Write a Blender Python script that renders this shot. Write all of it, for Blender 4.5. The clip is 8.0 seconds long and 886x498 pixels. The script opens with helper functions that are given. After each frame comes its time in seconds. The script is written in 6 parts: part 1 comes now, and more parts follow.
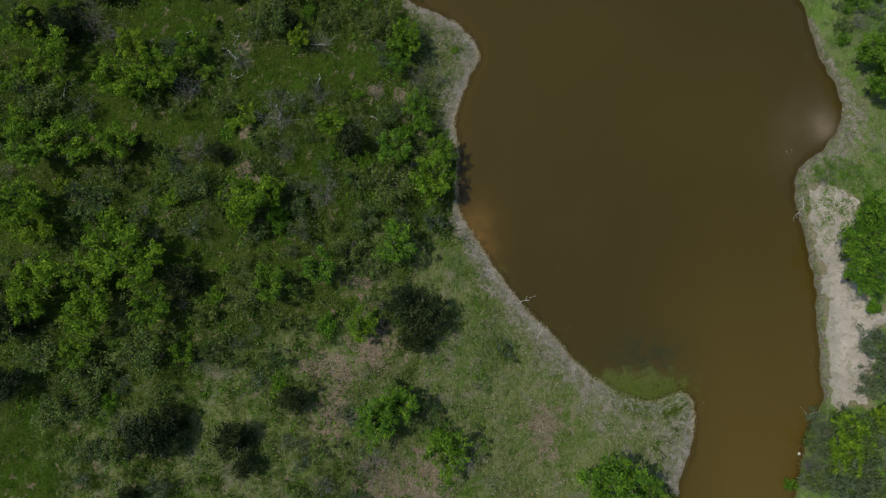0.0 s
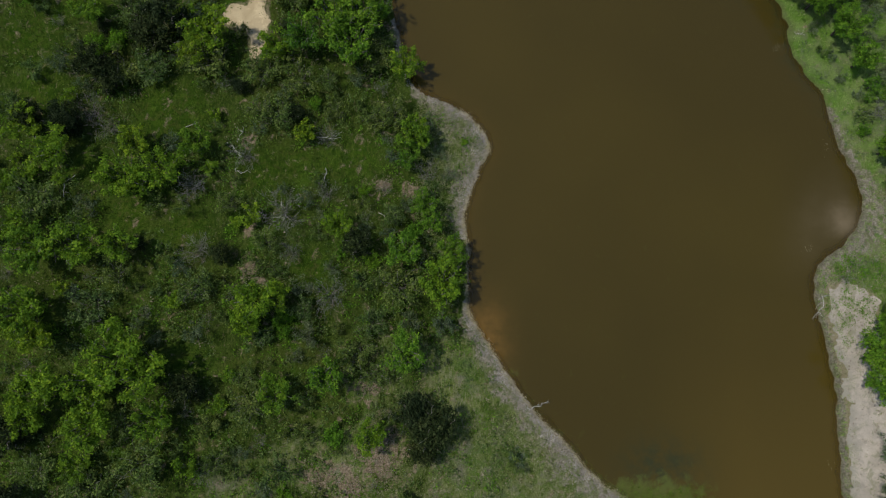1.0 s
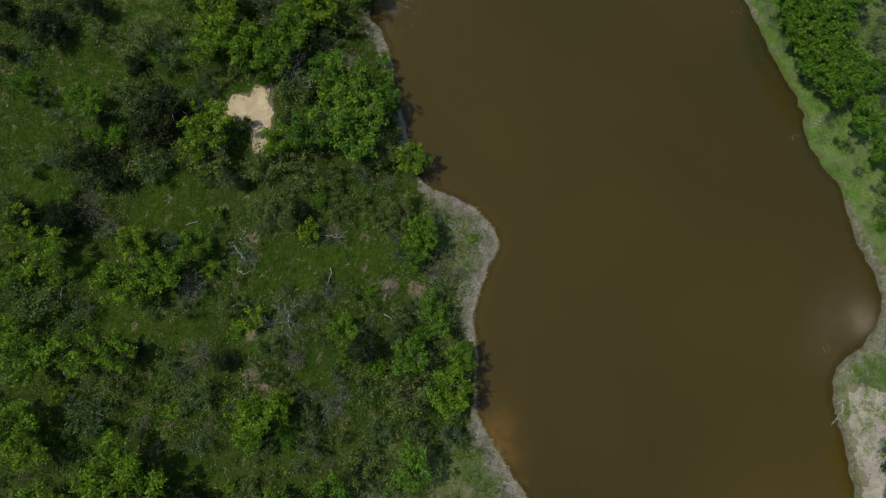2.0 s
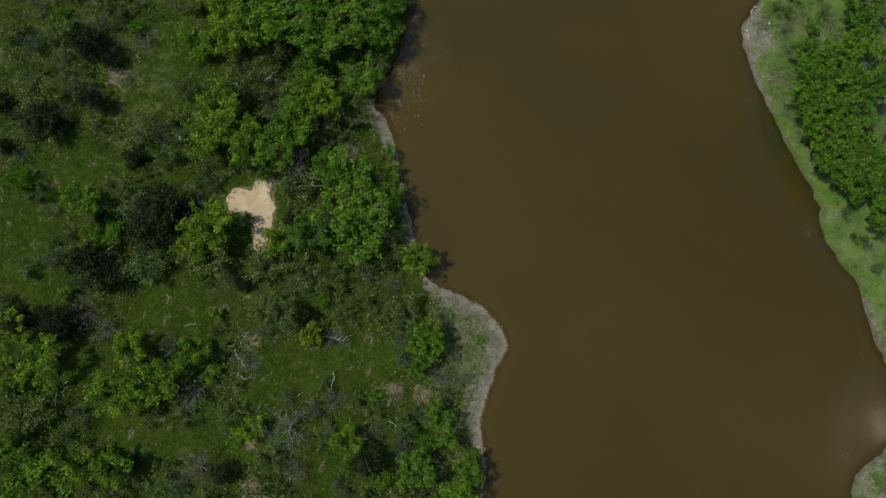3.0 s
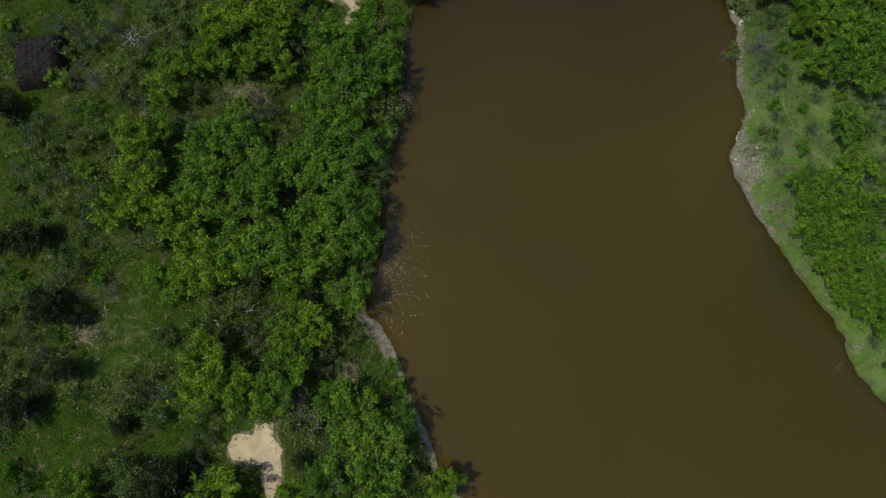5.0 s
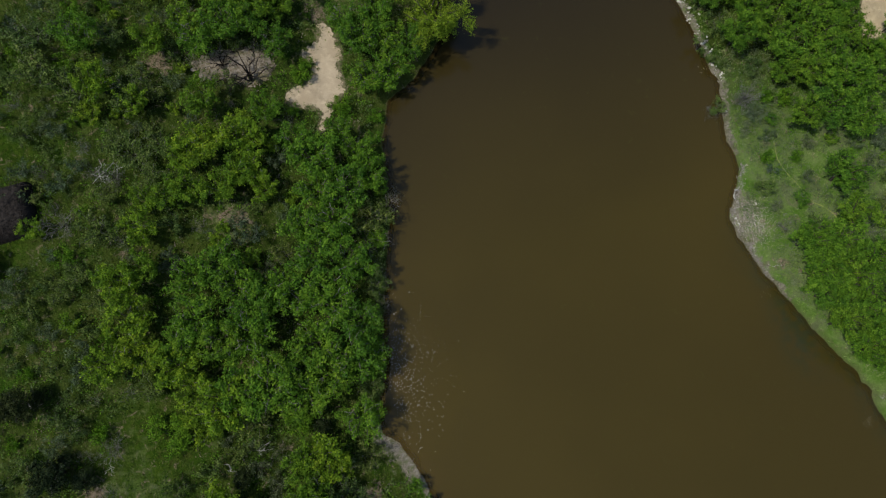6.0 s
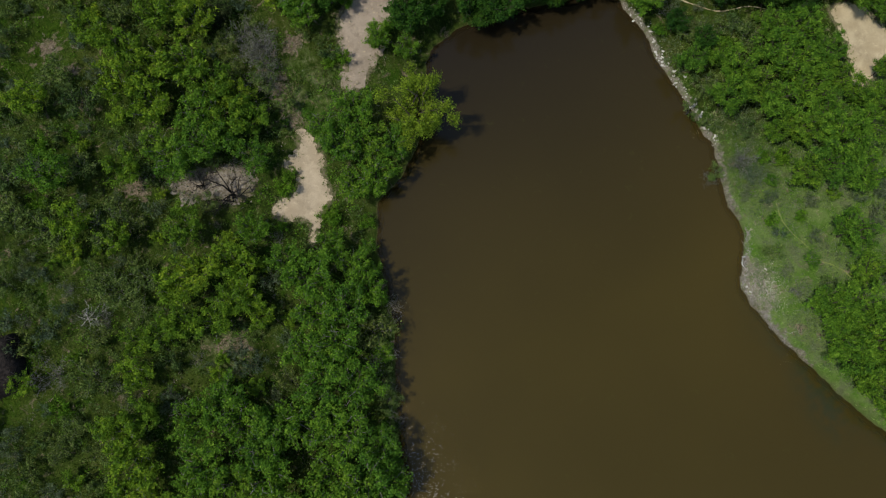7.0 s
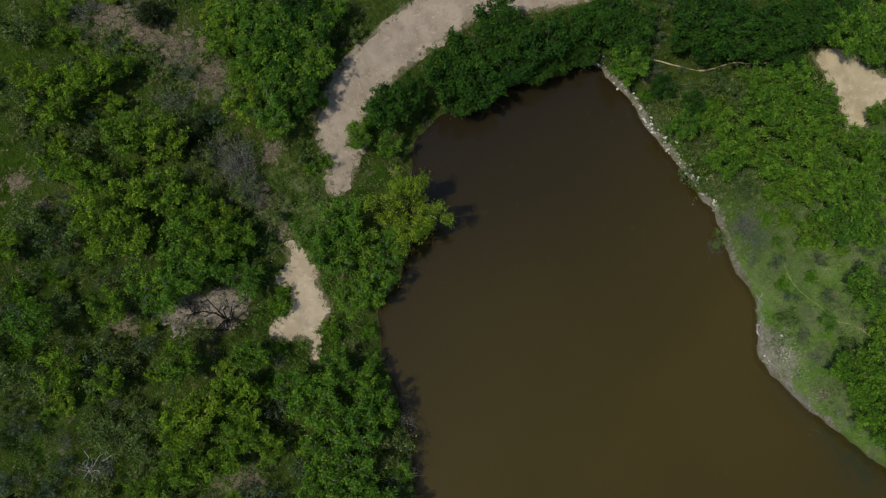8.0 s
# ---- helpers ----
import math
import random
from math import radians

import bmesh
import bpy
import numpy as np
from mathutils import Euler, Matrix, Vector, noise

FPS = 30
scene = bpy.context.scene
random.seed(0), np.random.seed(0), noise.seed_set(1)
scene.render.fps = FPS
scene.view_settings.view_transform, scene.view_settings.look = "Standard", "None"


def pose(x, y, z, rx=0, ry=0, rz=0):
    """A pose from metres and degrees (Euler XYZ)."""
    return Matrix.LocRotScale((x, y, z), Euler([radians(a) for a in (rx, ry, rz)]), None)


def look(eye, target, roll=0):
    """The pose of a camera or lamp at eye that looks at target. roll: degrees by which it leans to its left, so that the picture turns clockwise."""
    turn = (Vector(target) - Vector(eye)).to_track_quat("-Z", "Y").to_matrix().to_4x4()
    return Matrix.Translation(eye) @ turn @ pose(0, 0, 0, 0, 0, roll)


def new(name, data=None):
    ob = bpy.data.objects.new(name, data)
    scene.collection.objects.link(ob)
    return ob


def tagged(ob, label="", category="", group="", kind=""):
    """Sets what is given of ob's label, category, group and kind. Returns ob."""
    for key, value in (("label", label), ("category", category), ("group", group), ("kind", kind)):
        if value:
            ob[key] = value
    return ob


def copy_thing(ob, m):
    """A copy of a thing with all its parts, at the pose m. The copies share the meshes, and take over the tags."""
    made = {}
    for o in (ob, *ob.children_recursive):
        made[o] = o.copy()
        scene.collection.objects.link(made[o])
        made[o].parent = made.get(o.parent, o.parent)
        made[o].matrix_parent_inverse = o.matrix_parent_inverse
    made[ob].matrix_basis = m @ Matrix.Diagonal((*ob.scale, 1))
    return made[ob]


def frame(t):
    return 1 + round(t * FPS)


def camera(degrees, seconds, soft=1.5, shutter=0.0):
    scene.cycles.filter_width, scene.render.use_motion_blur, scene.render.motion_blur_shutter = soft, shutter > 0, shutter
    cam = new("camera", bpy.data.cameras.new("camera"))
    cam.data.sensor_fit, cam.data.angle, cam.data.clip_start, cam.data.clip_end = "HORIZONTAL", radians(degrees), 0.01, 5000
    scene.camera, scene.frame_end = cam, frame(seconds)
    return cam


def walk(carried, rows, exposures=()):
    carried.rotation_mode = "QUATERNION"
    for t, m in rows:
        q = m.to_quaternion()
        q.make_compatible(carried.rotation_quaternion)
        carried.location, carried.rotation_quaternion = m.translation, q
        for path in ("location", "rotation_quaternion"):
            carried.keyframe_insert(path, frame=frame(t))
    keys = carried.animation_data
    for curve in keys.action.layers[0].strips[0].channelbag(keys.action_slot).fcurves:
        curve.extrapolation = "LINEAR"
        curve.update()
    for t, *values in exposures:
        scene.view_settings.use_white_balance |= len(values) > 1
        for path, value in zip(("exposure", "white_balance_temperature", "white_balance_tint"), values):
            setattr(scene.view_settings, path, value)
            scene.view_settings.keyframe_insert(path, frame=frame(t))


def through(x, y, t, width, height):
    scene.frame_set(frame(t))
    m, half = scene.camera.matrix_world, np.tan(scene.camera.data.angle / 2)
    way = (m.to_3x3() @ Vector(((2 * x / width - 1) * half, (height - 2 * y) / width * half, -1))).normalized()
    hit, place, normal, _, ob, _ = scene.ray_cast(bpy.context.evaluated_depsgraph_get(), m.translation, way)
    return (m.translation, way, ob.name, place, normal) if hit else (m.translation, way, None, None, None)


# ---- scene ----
cam = camera(70.8, 8.0, soft=1.3)
PATH = [
    (0, (0.313, -1.21, 60.09), (0.365, -0.872, 58.12), 9.5),
    (0.5, (-0.155, 3.722, 60.086), (-0.106, 4.061, 58.116), 9.1),
    (1, (-0.604, 8.607, 60.073), (-0.556, 8.947, 58.103), 8.9),
    (1.5, (-1.03, 13.419, 60.055), (-0.983, 13.761, 58.085), 8.6),
    (1.7, (-1.188, 15.303, 60.047), (-1.142, 15.649, 58.078), 8.5),
    (2.8, (-1.995, 25.517, 59.946), (-1.949, 25.882, 57.98), 8.0),
    (3, (-2.116, 27.418, 59.937), (-2.072, 27.785, 57.972), 7.9),
    (3.5, (-2.393, 32.28, 59.95), (-2.344, 32.649, 57.985), 7.4),
    (4, (-2.636, 37.213, 59.919), (-2.577, 37.582, 57.955), 6.8),
    (4.5, (-2.849, 42.182, 59.896), (-2.77, 42.55, 57.932), 6.7),
    (4.7, (-2.836, 44.188, 59.88), (-2.749, 44.554, 57.915), 6.5),
    (5.8, (-2.074, 55.266, 59.785), (-1.946, 55.626, 57.822), 4.4),
    (6, (-1.782, 57.284, 59.758), (-1.647, 57.641, 57.795), 4.0),
    (6.5, (-0.813, 62.214, 59.709), (-0.663, 62.568, 57.746), 3.1),
    (7, (0.424, 66.978, 59.647), (0.59, 67.331, 57.685), 2.1),
    (7.5, (1.937, 71.625, 59.554), (2.119, 71.974, 57.593), 1.3),
    (8, (3.623, 76.209, 59.465), (3.823, 76.551, 57.505), 0.9),
]
walk(cam, [(t, look(eye, target, roll)) for t, eye, target, roll in PATH],
     exposures=[(0, -0.03), (6, -0.01), (7, 0.0), (8, -0.14)])

# ---- daylight: high sun from the west, clear sky ----
SUN_FROM = (-0.995, 0.10)          # horizontal direction towards the sun
SUN_HIGH = 60.0                   # degrees above the horizon
flat = math.cos(radians(SUN_HIGH))
to_sun = Vector((SUN_FROM[0] * flat, SUN_FROM[1] * flat, math.sin(radians(SUN_HIGH))))
sun = new("sun", bpy.data.lights.new("sun", "SUN"))
sun.data.energy, sun.data.angle, sun.data.color = 3.08, radians(0.6), (1.0, 0.96, 0.88)
sun.matrix_world = look(to_sun * 200, (0, 0, 0))
world = bpy.data.worlds.new("sky")
scene.world = world
world.use_nodes = True
sky = world.node_tree.nodes.new("ShaderNodeTexSky")
sky.sky_type, sky.sun_disc = "NISHITA", False
sky.sun_elevation, sky.sun_rotation = radians(SUN_HIGH), math.atan2(SUN_FROM[0], SUN_FROM[1])
world.node_tree.nodes["Background"].inputs["Strength"].default_value = 0.13
world.node_tree.links.new(sky.outputs["Color"], world.node_tree.nodes["Background"].inputs["Color"])


# ---- materials ----
class Mat:
    """A node material with short helpers."""

    def __init__(self, name, rough=0.9, spec=0.2):
        self.m = bpy.data.materials.new(name)
        self.m.use_nodes = True
        self.t = self.m.node_tree
        self.b = self.t.nodes["Principled BSDF"]
        self.b.inputs["Roughness"].default_value = rough
        self.b.inputs["Specular IOR Level"].default_value = spec
        self.out = self.t.nodes["Material Output"]

    def put(self, socket, v):
        if isinstance(v, (int, float)):
            socket.default_value = v
        elif isinstance(v, tuple):
            socket.default_value = (*v, 1.0) if len(v) == 3 and socket.type == "RGBA" else v
        else:
            self.t.links.new(v, socket)

    def pos(self):
        return self.t.nodes.new("ShaderNodeNewGeometry").outputs["Position"]

    def obj(self):
        return self.t.nodes.new("ShaderNodeTexCoord").outputs["Object"]

    def island(self):
        return self.t.nodes.new("ShaderNodeNewGeometry").outputs["Random Per Island"]

    def chance(self):
        return self.t.nodes.new("ShaderNodeObjectInfo").outputs["Random"]

    def attr(self, name):
        n = self.t.nodes.new("ShaderNodeAttribute")
        n.attribute_name = name
        return n.outputs["Fac"]

    def noise(self, scale, detail=4.0, rough=0.6, at=None, warp=0.0):
        n = self.t.nodes.new("ShaderNodeTexNoise")
        n.inputs["Scale"].default_value, n.inputs["Detail"].default_value = scale, detail
        n.inputs["Roughness"].default_value, n.inputs["Distortion"].default_value = rough, warp
        self.put(n.inputs["Vector"], at if at is not None else self.pos())
        return n.outputs["Fac"]

    def streak(self, scale, turn, stretch=5.0, detail=4.0):
        """Noise drawn out along one direction, like laid grass."""
        n = self.t.nodes.new("ShaderNodeMapping")
        n.inputs["Rotation"].default_value, n.inputs["Scale"].default_value = (0, 0, radians(turn)), (scale * stretch, scale, scale)
        self.put(n.inputs["Vector"], self.pos())
        return self.noise(1.0, detail, 0.65, n.outputs["Vector"], 0.4)

    def ramp(self, v, a, b, lo=0.0, hi=1.0):
        n = self.t.nodes.new("ShaderNodeMapRange")
        n.interpolation_type = "SMOOTHSTEP"
        for key, value in (("Value", v), ("From Min", a), ("From Max", b), ("To Min", lo), ("To Max", hi)):
            self.put(n.inputs[key], value)
        return n.outputs["Result"]

    def math(self, op, a, b):
        n = self.t.nodes.new("ShaderNodeMath")
        n.operation = op
        self.put(n.inputs[0], a), self.put(n.inputs[1], b)
        return n.outputs[0]

    def mix(self, f, a, b, blend="MIX"):
        n = self.t.nodes.new("ShaderNodeMix")
        n.data_type, n.blend_type = "RGBA", blend
        self.put(n.inputs[0], f), self.put(n.inputs[6], a), self.put(n.inputs[7], b)
        return n.outputs[2]

    def bump(self, height, strength, distance):
        n = self.t.nodes.new("ShaderNodeBump")
        n.inputs["Strength"].default_value, n.inputs["Distance"].default_value = strength, distance
        self.put(n.inputs["Height"], height)
        self.put(self.b.inputs["Normal"], n.outputs["Normal"])

    def base(self, v):
        self.put(self.b.inputs["Base Color"], v)
        return self


def leaf_material(name, dark, mid, light, through=0.33):
    """Foliage: every leaf spray has its own shade, every plant its own hue; light also passes through."""
    k = Mat(name, 0.65, 0.06)
    v = k.math("ADD", k.math("MULTIPLY", k.island(), 0.35), k.math("MULTIPLY", k.ramp(k.noise(1.7, 3.0, 0.6), 0.34, 0.66), 0.35))
    v = k.math("ADD", v, k.math("MULTIPLY", k.attr("age"), 0.3))
    c = k.mix(k.ramp(v, 0.12, 0.55), dark, mid)
    c = k.mix(k.ramp(v, 0.5, 0.9), c, light)
    c = k.mix(k.ramp(k.chance(), 0.55, 1.0, 0.0, 0.9), c, k.mix(1.0, c, (1.15, 1.02, 1.0), "MULTIPLY"))
    c = k.mix(k.ramp(k.chance(), 0.45, 0.0, 0.0, 0.9), c, k.mix(1.0, c, (0.72, 0.8, 1.0), "MULTIPLY"))
    k.base(c)
    tr = k.t.nodes.new("ShaderNodeBsdfTranslucent")
    k.put(tr.inputs["Color"], k.mix(0.5, c, light))
    both = k.t.nodes.new("ShaderNodeMixShader")
    both.inputs[0].default_value = through
    k.put(both.inputs[1], k.b.outputs[0]), k.put(both.inputs[2], tr.outputs[0])
    k.put(k.out.inputs["Surface"], both.outputs[0])
    return k.m


LEAF_MESQUITE = leaf_material("mesquite_leaves", (0.037, 0.080, 0.010), (0.115, 0.215, 0.015), (0.25, 0.362, 0.025))
LEAF_ELM = leaf_material("elm_leaves", (0.029, 0.077, 0.010), (0.09, 0.196, 0.016), (0.195, 0.33, 0.029))
LEAF_DAM = leaf_material("deep_green_leaves", (0.013, 0.042, 0.008), (0.030, 0.085, 0.010), (0.06, 0.14, 0.014))
LEAF_BUSH = leaf_material("bush_leaves", (0.04, 0.10, 0.010), (0.09, 0.205, 0.014), (0.17, 0.31, 0.022))
LEAF_WILLOW = leaf_material("willow_leaves", (0.06, 0.115, 0.012), (0.165, 0.25, 0.018), (0.30, 0.39, 0.035))
LEAF_JUNIPER = leaf_material("juniper_scales", (0.008, 0.016, 0.005), (0.022, 0.035, 0.010), (0.06, 0.076, 0.026), 0.05)
LEAF_OLIVE = leaf_material("thin_shrub_leaves", (0.034, 0.066, 0.015), (0.086, 0.138, 0.028), (0.19, 0.24, 0.066), 0.2)
LEAF_SAGE = leaf_material("grey_green_leaves", (0.045, 0.072, 0.032), (0.095, 0.135, 0.062), (0.17, 0.215, 0.115), 0.2)
LEAF_GREY = leaf_material("sparse_grey_leaves", (0.09, 0.11, 0.065), (0.15, 0.17, 0.10), (0.23, 0.23, 0.16), 0.2)
def grass_material(name, a, b, c2, d2):
    """Grass that changes from patch to patch: fresh, dull, straw, greyish."""
    k = Mat(name, 1.0, 0.0)
    c = k.mix(k.ramp(k.noise(0.8, 4.0, 0.65), 0.36, 0.62), a, b)
    c = k.mix(k.ramp(k.noise(1.1, 5.0, 0.7, warp=0.6), 0.5, 0.66, 0.0, 0.9), c, c2)
    c = k.mix(k.ramp(k.noise(0.5, 5.0, 0.7), 0.54, 0.7, 0.0, 0.85), c, d2)
    k.base(k.mix(k.ramp(k.island(), 0.0, 1.0, 0.0, 0.5), c, k.mix(1.0, c, (0.5, 0.5, 0.45), "MULTIPLY")))
    return k.m


GRASS = grass_material("grass_blades", (0.044, 0.088, 0.011), (0.10, 0.152, 0.023), (0.235, 0.22, 0.095), (0.078, 0.165, 0.014))
GRASS_PALE = grass_material("pale_grass_blades", (0.135, 0.25, 0.037), (0.21, 0.295, 0.08), (0.32, 0.315, 0.175), (0.23, 0.265, 0.135))
GRASS_DRY = grass_material("thin_dry_grass", (0.15, 0.195, 0.055), (0.21, 0.235, 0.10), (0.37, 0.335, 0.245), (0.28, 0.26, 0.20))
STRAW = leaf_material("dead_straw", (0.13, 0.105, 0.065), (0.24, 0.20, 0.135), (0.36, 0.31, 0.225), 0.1)
GRASS_WET = leaf_material("water_weed", (0.045, 0.085, 0.008), (0.08, 0.145, 0.012), (0.15, 0.195, 0.035), 0.25)


def bark_material(name, a, b):
    k = Mat(name, 0.9, 0.15)
    n = k.noise(6.0, 5.0, 0.65, k.obj(), 0.4)
    k.base(k.mix(k.ramp(n, 0.35, 0.68), a, b))
    k.bump(n, 0.5, 0.03)
    return k.m


BARK = bark_material("brown_bark", (0.03, 0.024, 0.018), (0.095, 0.08, 0.062))
BARK_GREY = bark_material("grey_twigs", (0.085, 0.078, 0.07), (0.25, 0.235, 0.215))
DEADWOOD = bark_material("bleached_wood", (0.25, 0.235, 0.205), (0.58, 0.555, 0.50))
CHAR = bark_material("dark_brush", (0.010, 0.009, 0.008), (0.035, 0.028, 0.023))


def ground_material():
    k = Mat("meadow", 1.0, 0.0)
    big, mid, fine = k.noise(0.09, 4.0, 0.55), k.noise(0.7, 5.0, 0.65), k.noise(7.0, 4.0, 0.75)
    laid = k.math("ADD", k.math("MULTIPLY", k.streak(1.5, 28), 0.5), k.math("MULTIPLY", k.streak(1.9, -35, 4.0), 0.5))
    c = k.mix(k.ramp(mid, 0.32, 0.66), (0.025, 0.050, 0.008), (0.067, 0.105, 0.018))
    c = k.mix(k.ramp(big, 0.5, 0.66, 0.0, 0.6), c, (0.09, 0.118, 0.023))
    c = k.mix(k.ramp(laid, 0.5, 0.66, 0.0, 0.75), c, (0.138, 0.157, 0.048))
    c = k.mix(k.ramp(laid, 0.47, 0.34, 0.0, 0.7), c, (0.024, 0.045, 0.009))
    c = k.mix(k.ramp(k.noise(2.6, 5.0, 0.7), 0.58, 0.74, 0.0, 0.75), c, (0.22, 0.19, 0.105))
    c = k.mix(k.ramp(k.noise(0.33, 3.0), 0.56, 0.7, 0.0, 0.55), c, (0.045, 0.12, 0.008))
    east = k.mix(k.ramp(k.noise(0.5, 5.0, 0.6), 0.36, 0.62), (0.118, 0.235, 0.032), (0.205, 0.295, 0.085))
    east = k.mix(k.ramp(k.noise(0.45, 5.0, 0.65, warp=0.6), 0.5, 0.64, 0.0, 0.7), east, (0.195, 0.22, 0.12))
    east = k.mix(k.ramp(laid, 0.5, 0.68, 0.0, 0.5), east, (0.25, 0.30, 0.12))
    east = k.mix(k.ramp(laid, 0.46, 0.33, 0.0, 0.5), east, (0.07, 0.115, 0.03))
    c = k.mix(k.math("MULTIPLY", k.attr("lush"), k.ramp(mid, 0.25, 0.6, 0.5, 0.9)), c, k.mix(k.ramp(k.noise(1.2, 4.0), 0.35, 0.65), (0.027, 0.070, 0.006), (0.060, 0.116, 0.011)))
    c = k.mix(k.math("MULTIPLY", k.attr("lush"), k.ramp(k.noise(0.9, 5.0, 0.7, warp=1.2), 0.48, 0.68, 0.0, 0.75)), c, (0.09, 0.095, 0.027))
    c = k.mix(k.math("MULTIPLY", k.attr("lush"), k.ramp(laid, 0.5, 0.64, 0.0, 0.7)), c, (0.11, 0.155, 0.02))
    c = k.mix(k.math("MULTIPLY", k.attr("lush"), k.ramp(k.noise(2.1, 4.0, 0.7), 0.5, 0.36, 0.0, 0.7)), c, (0.024, 0.055, 0.007))
    c = k.mix(k.attr("east"), c, east)
    pale = k.mix(k.ramp(k.noise(0.8, 4.0, 0.65), 0.36, 0.62), (0.125, 0.185, 0.036), (0.21, 0.245, 0.085))
    pale = k.mix(k.ramp(laid, 0.48, 0.64, 0.0, 0.85), pale, (0.34, 0.315, 0.215))
    pale = k.mix(k.ramp(laid, 0.46, 0.34, 0.0, 0.7), pale, (0.085, 0.12, 0.032))
    pale = k.mix(k.ramp(k.noise(0.5, 5.0, 0.7), 0.48, 0.66, 0.0, 0.8), pale, (0.25, 0.24, 0.175))
    pale = k.mix(k.ramp(k.noise(0.42, 5.0, 0.65, warp=0.5), 0.5, 0.62, 0.0, 0.7), pale, (0.088, 0.165, 0.026))
    c = k.mix(k.ramp(k.math("ADD", k.attr("open"), k.ramp(mid, 0.25, 0.75, -0.4, 0.4)), 0.2, 0.9, 0.0, 0.9), c, pale)
    straw = k.mix(k.ramp(fine, 0.3, 0.72), (0.18, 0.155, 0.12), (0.42, 0.375, 0.305))
    straw = k.mix(k.ramp(laid, 0.5, 0.66, 0.0, 0.7), straw, (0.50, 0.455, 0.375))
    straw = k.mix(k.ramp(k.noise(1.3, 4.0), 0.46, 0.62, 0.0, 0.75), straw, (0.16, 0.18, 0.075))
    c = k.mix(k.ramp(k.math("ADD", k.attr("strand"), k.ramp(k.noise(1.1, 6.0, 0.7), 0.25, 0.75, -0.8, 0.8)), 1.3, 0.5), c, straw)
    c = k.mix(k.ramp(k.math("ADD", k.attr("dry"), k.ramp(k.noise(1.1, 6.0, 0.72, warp=0.8), 0.25, 0.75, -0.75, 0.75)), 0.3, 0.75),
              c, k.mix(k.ramp(fine, 0.3, 0.7), (0.17, 0.13, 0.085), (0.39, 0.31, 0.225)))
    c = k.mix(k.ramp(k.math("ADD", k.attr("worn"), k.ramp(fine, 0.2, 0.8, -0.3, 0.3)), 0.35, 0.75, 0.0, 0.8), c, (0.33, 0.28, 0.18))
    damp = k.ramp(k.math("ADD", k.attr("shore"), k.ramp(k.noise(1.5, 5.0, 0.7), 0.25, 0.75, -0.35, 0.35)), 0.7, 0.0, 0.0, 0.45)
    c = k.mix(k.math("MULTIPLY", k.attr("east"), damp), c, (0.075, 0.078, 0.035))
    c = k.mix(k.ramp(k.attr("shore"), 0.1, -0.35, 0.0, 0.75), c, (0.19, 0.155, 0.085))
    c = k.mix(k.ramp(k.math("ADD", k.attr("moss"), k.ramp(k.noise(1.4, 5.0, 0.7), 0.3, 0.7, -0.4, 0.4)), 0.2, 0.75), c, k.mix(k.ramp(fine, 0.3, 0.7), (0.04, 0.075, 0.008), (0.12, 0.16, 0.03)))
    c = k.mix(k.ramp(fine, 0.25, 0.8, 0.0, 0.5), k.mix(1.0, c, (0.55, 0.55, 0.5), "MULTIPLY"), c)
    k.base(c)
    k.bump(k.math("ADD", fine, k.math("MULTIPLY", k.noise(22.0, 3.0, 0.8), 0.5)), 0.9, 0.12)
    return k.m


def dirt_material(name, a, b, c2, patch=None):
    k = Mat(name, 1.0, 0.0)
    n, f = k.noise(0.55, 5.0, 0.6, warp=0.5), k.noise(9.0, 5.0, 0.7)
    c = k.mix(k.ramp(n, 0.3, 0.7), a, b)
    c = k.mix(k.ramp(f, 0.5, 0.75, 0.0, 0.6), c, c2)
    c = k.mix(k.ramp(k.noise(1.6, 6.0, 0.7, warp=0.7), 0.54, 0.7, 0.0, 0.55), c, tuple(1.3 * v for v in b))
    c = k.mix(k.ramp(k.noise(0.9, 5.0, 0.7, warp=0.4), 0.46, 0.33, 0.0, 0.5), c, tuple(0.72 * v for v in a))
    if patch:
        c = k.mix(k.ramp(k.noise(0.8, 6.0, 0.72, warp=0.8), 0.5, 0.62, 0.0, 0.75), c, patch)
        wet = k.math("ADD", k.attr("shore"), k.ramp(k.noise(1.2, 5.0, 0.7), 0.25, 0.75, -0.7, 0.7))
        c = k.mix(k.ramp(wet, 2.3, 0.2, 0.0, 0.9), c, (0.23, 0.215, 0.17))
    k.base(c)
    k.bump(f, 0.5, 0.05)
    return k.m


MEADOW = ground_material()
SAND = dirt_material("pale_sand", (0.37, 0.295, 0.175), (0.49, 0.40, 0.25), (0.28, 0.22, 0.135))
ROAD_DIRT = dirt_material("road_dirt", (0.26, 0.208, 0.15), (0.35, 0.285, 0.21), (0.20, 0.165, 0.12))
GRAVEL = dirt_material("grey_litter", (0.17, 0.145, 0.11), (0.31, 0.27, 0.215), (0.085, 0.07, 0.052))
TRACK = dirt_material("trodden_earth", (0.35, 0.28, 0.185), (0.48, 0.39, 0.265), (0.26, 0.205, 0.135))
BEACH = dirt_material("beach_sand", (0.275, 0.245, 0.198), (0.39, 0.342, 0.278), (0.205, 0.185, 0.142), (0.20, 0.195, 0.125))


def stone_material():
    k = Mat("white_limestone", 0.85, 0.2)
    n = k.noise(5.0, 5.0, 0.65, k.obj())
    c = k.mix(k.ramp(n, 0.3, 0.7), (0.42, 0.39, 0.33), (0.72, 0.69, 0.62))
    k.base(k.mix(k.ramp(k.chance(), 0.0, 1.0, 0.0, 0.6), c, (0.36, 0.33, 0.27)))
    k.bump(n, 0.5, 0.04)
    return k.m


STONE = stone_material()


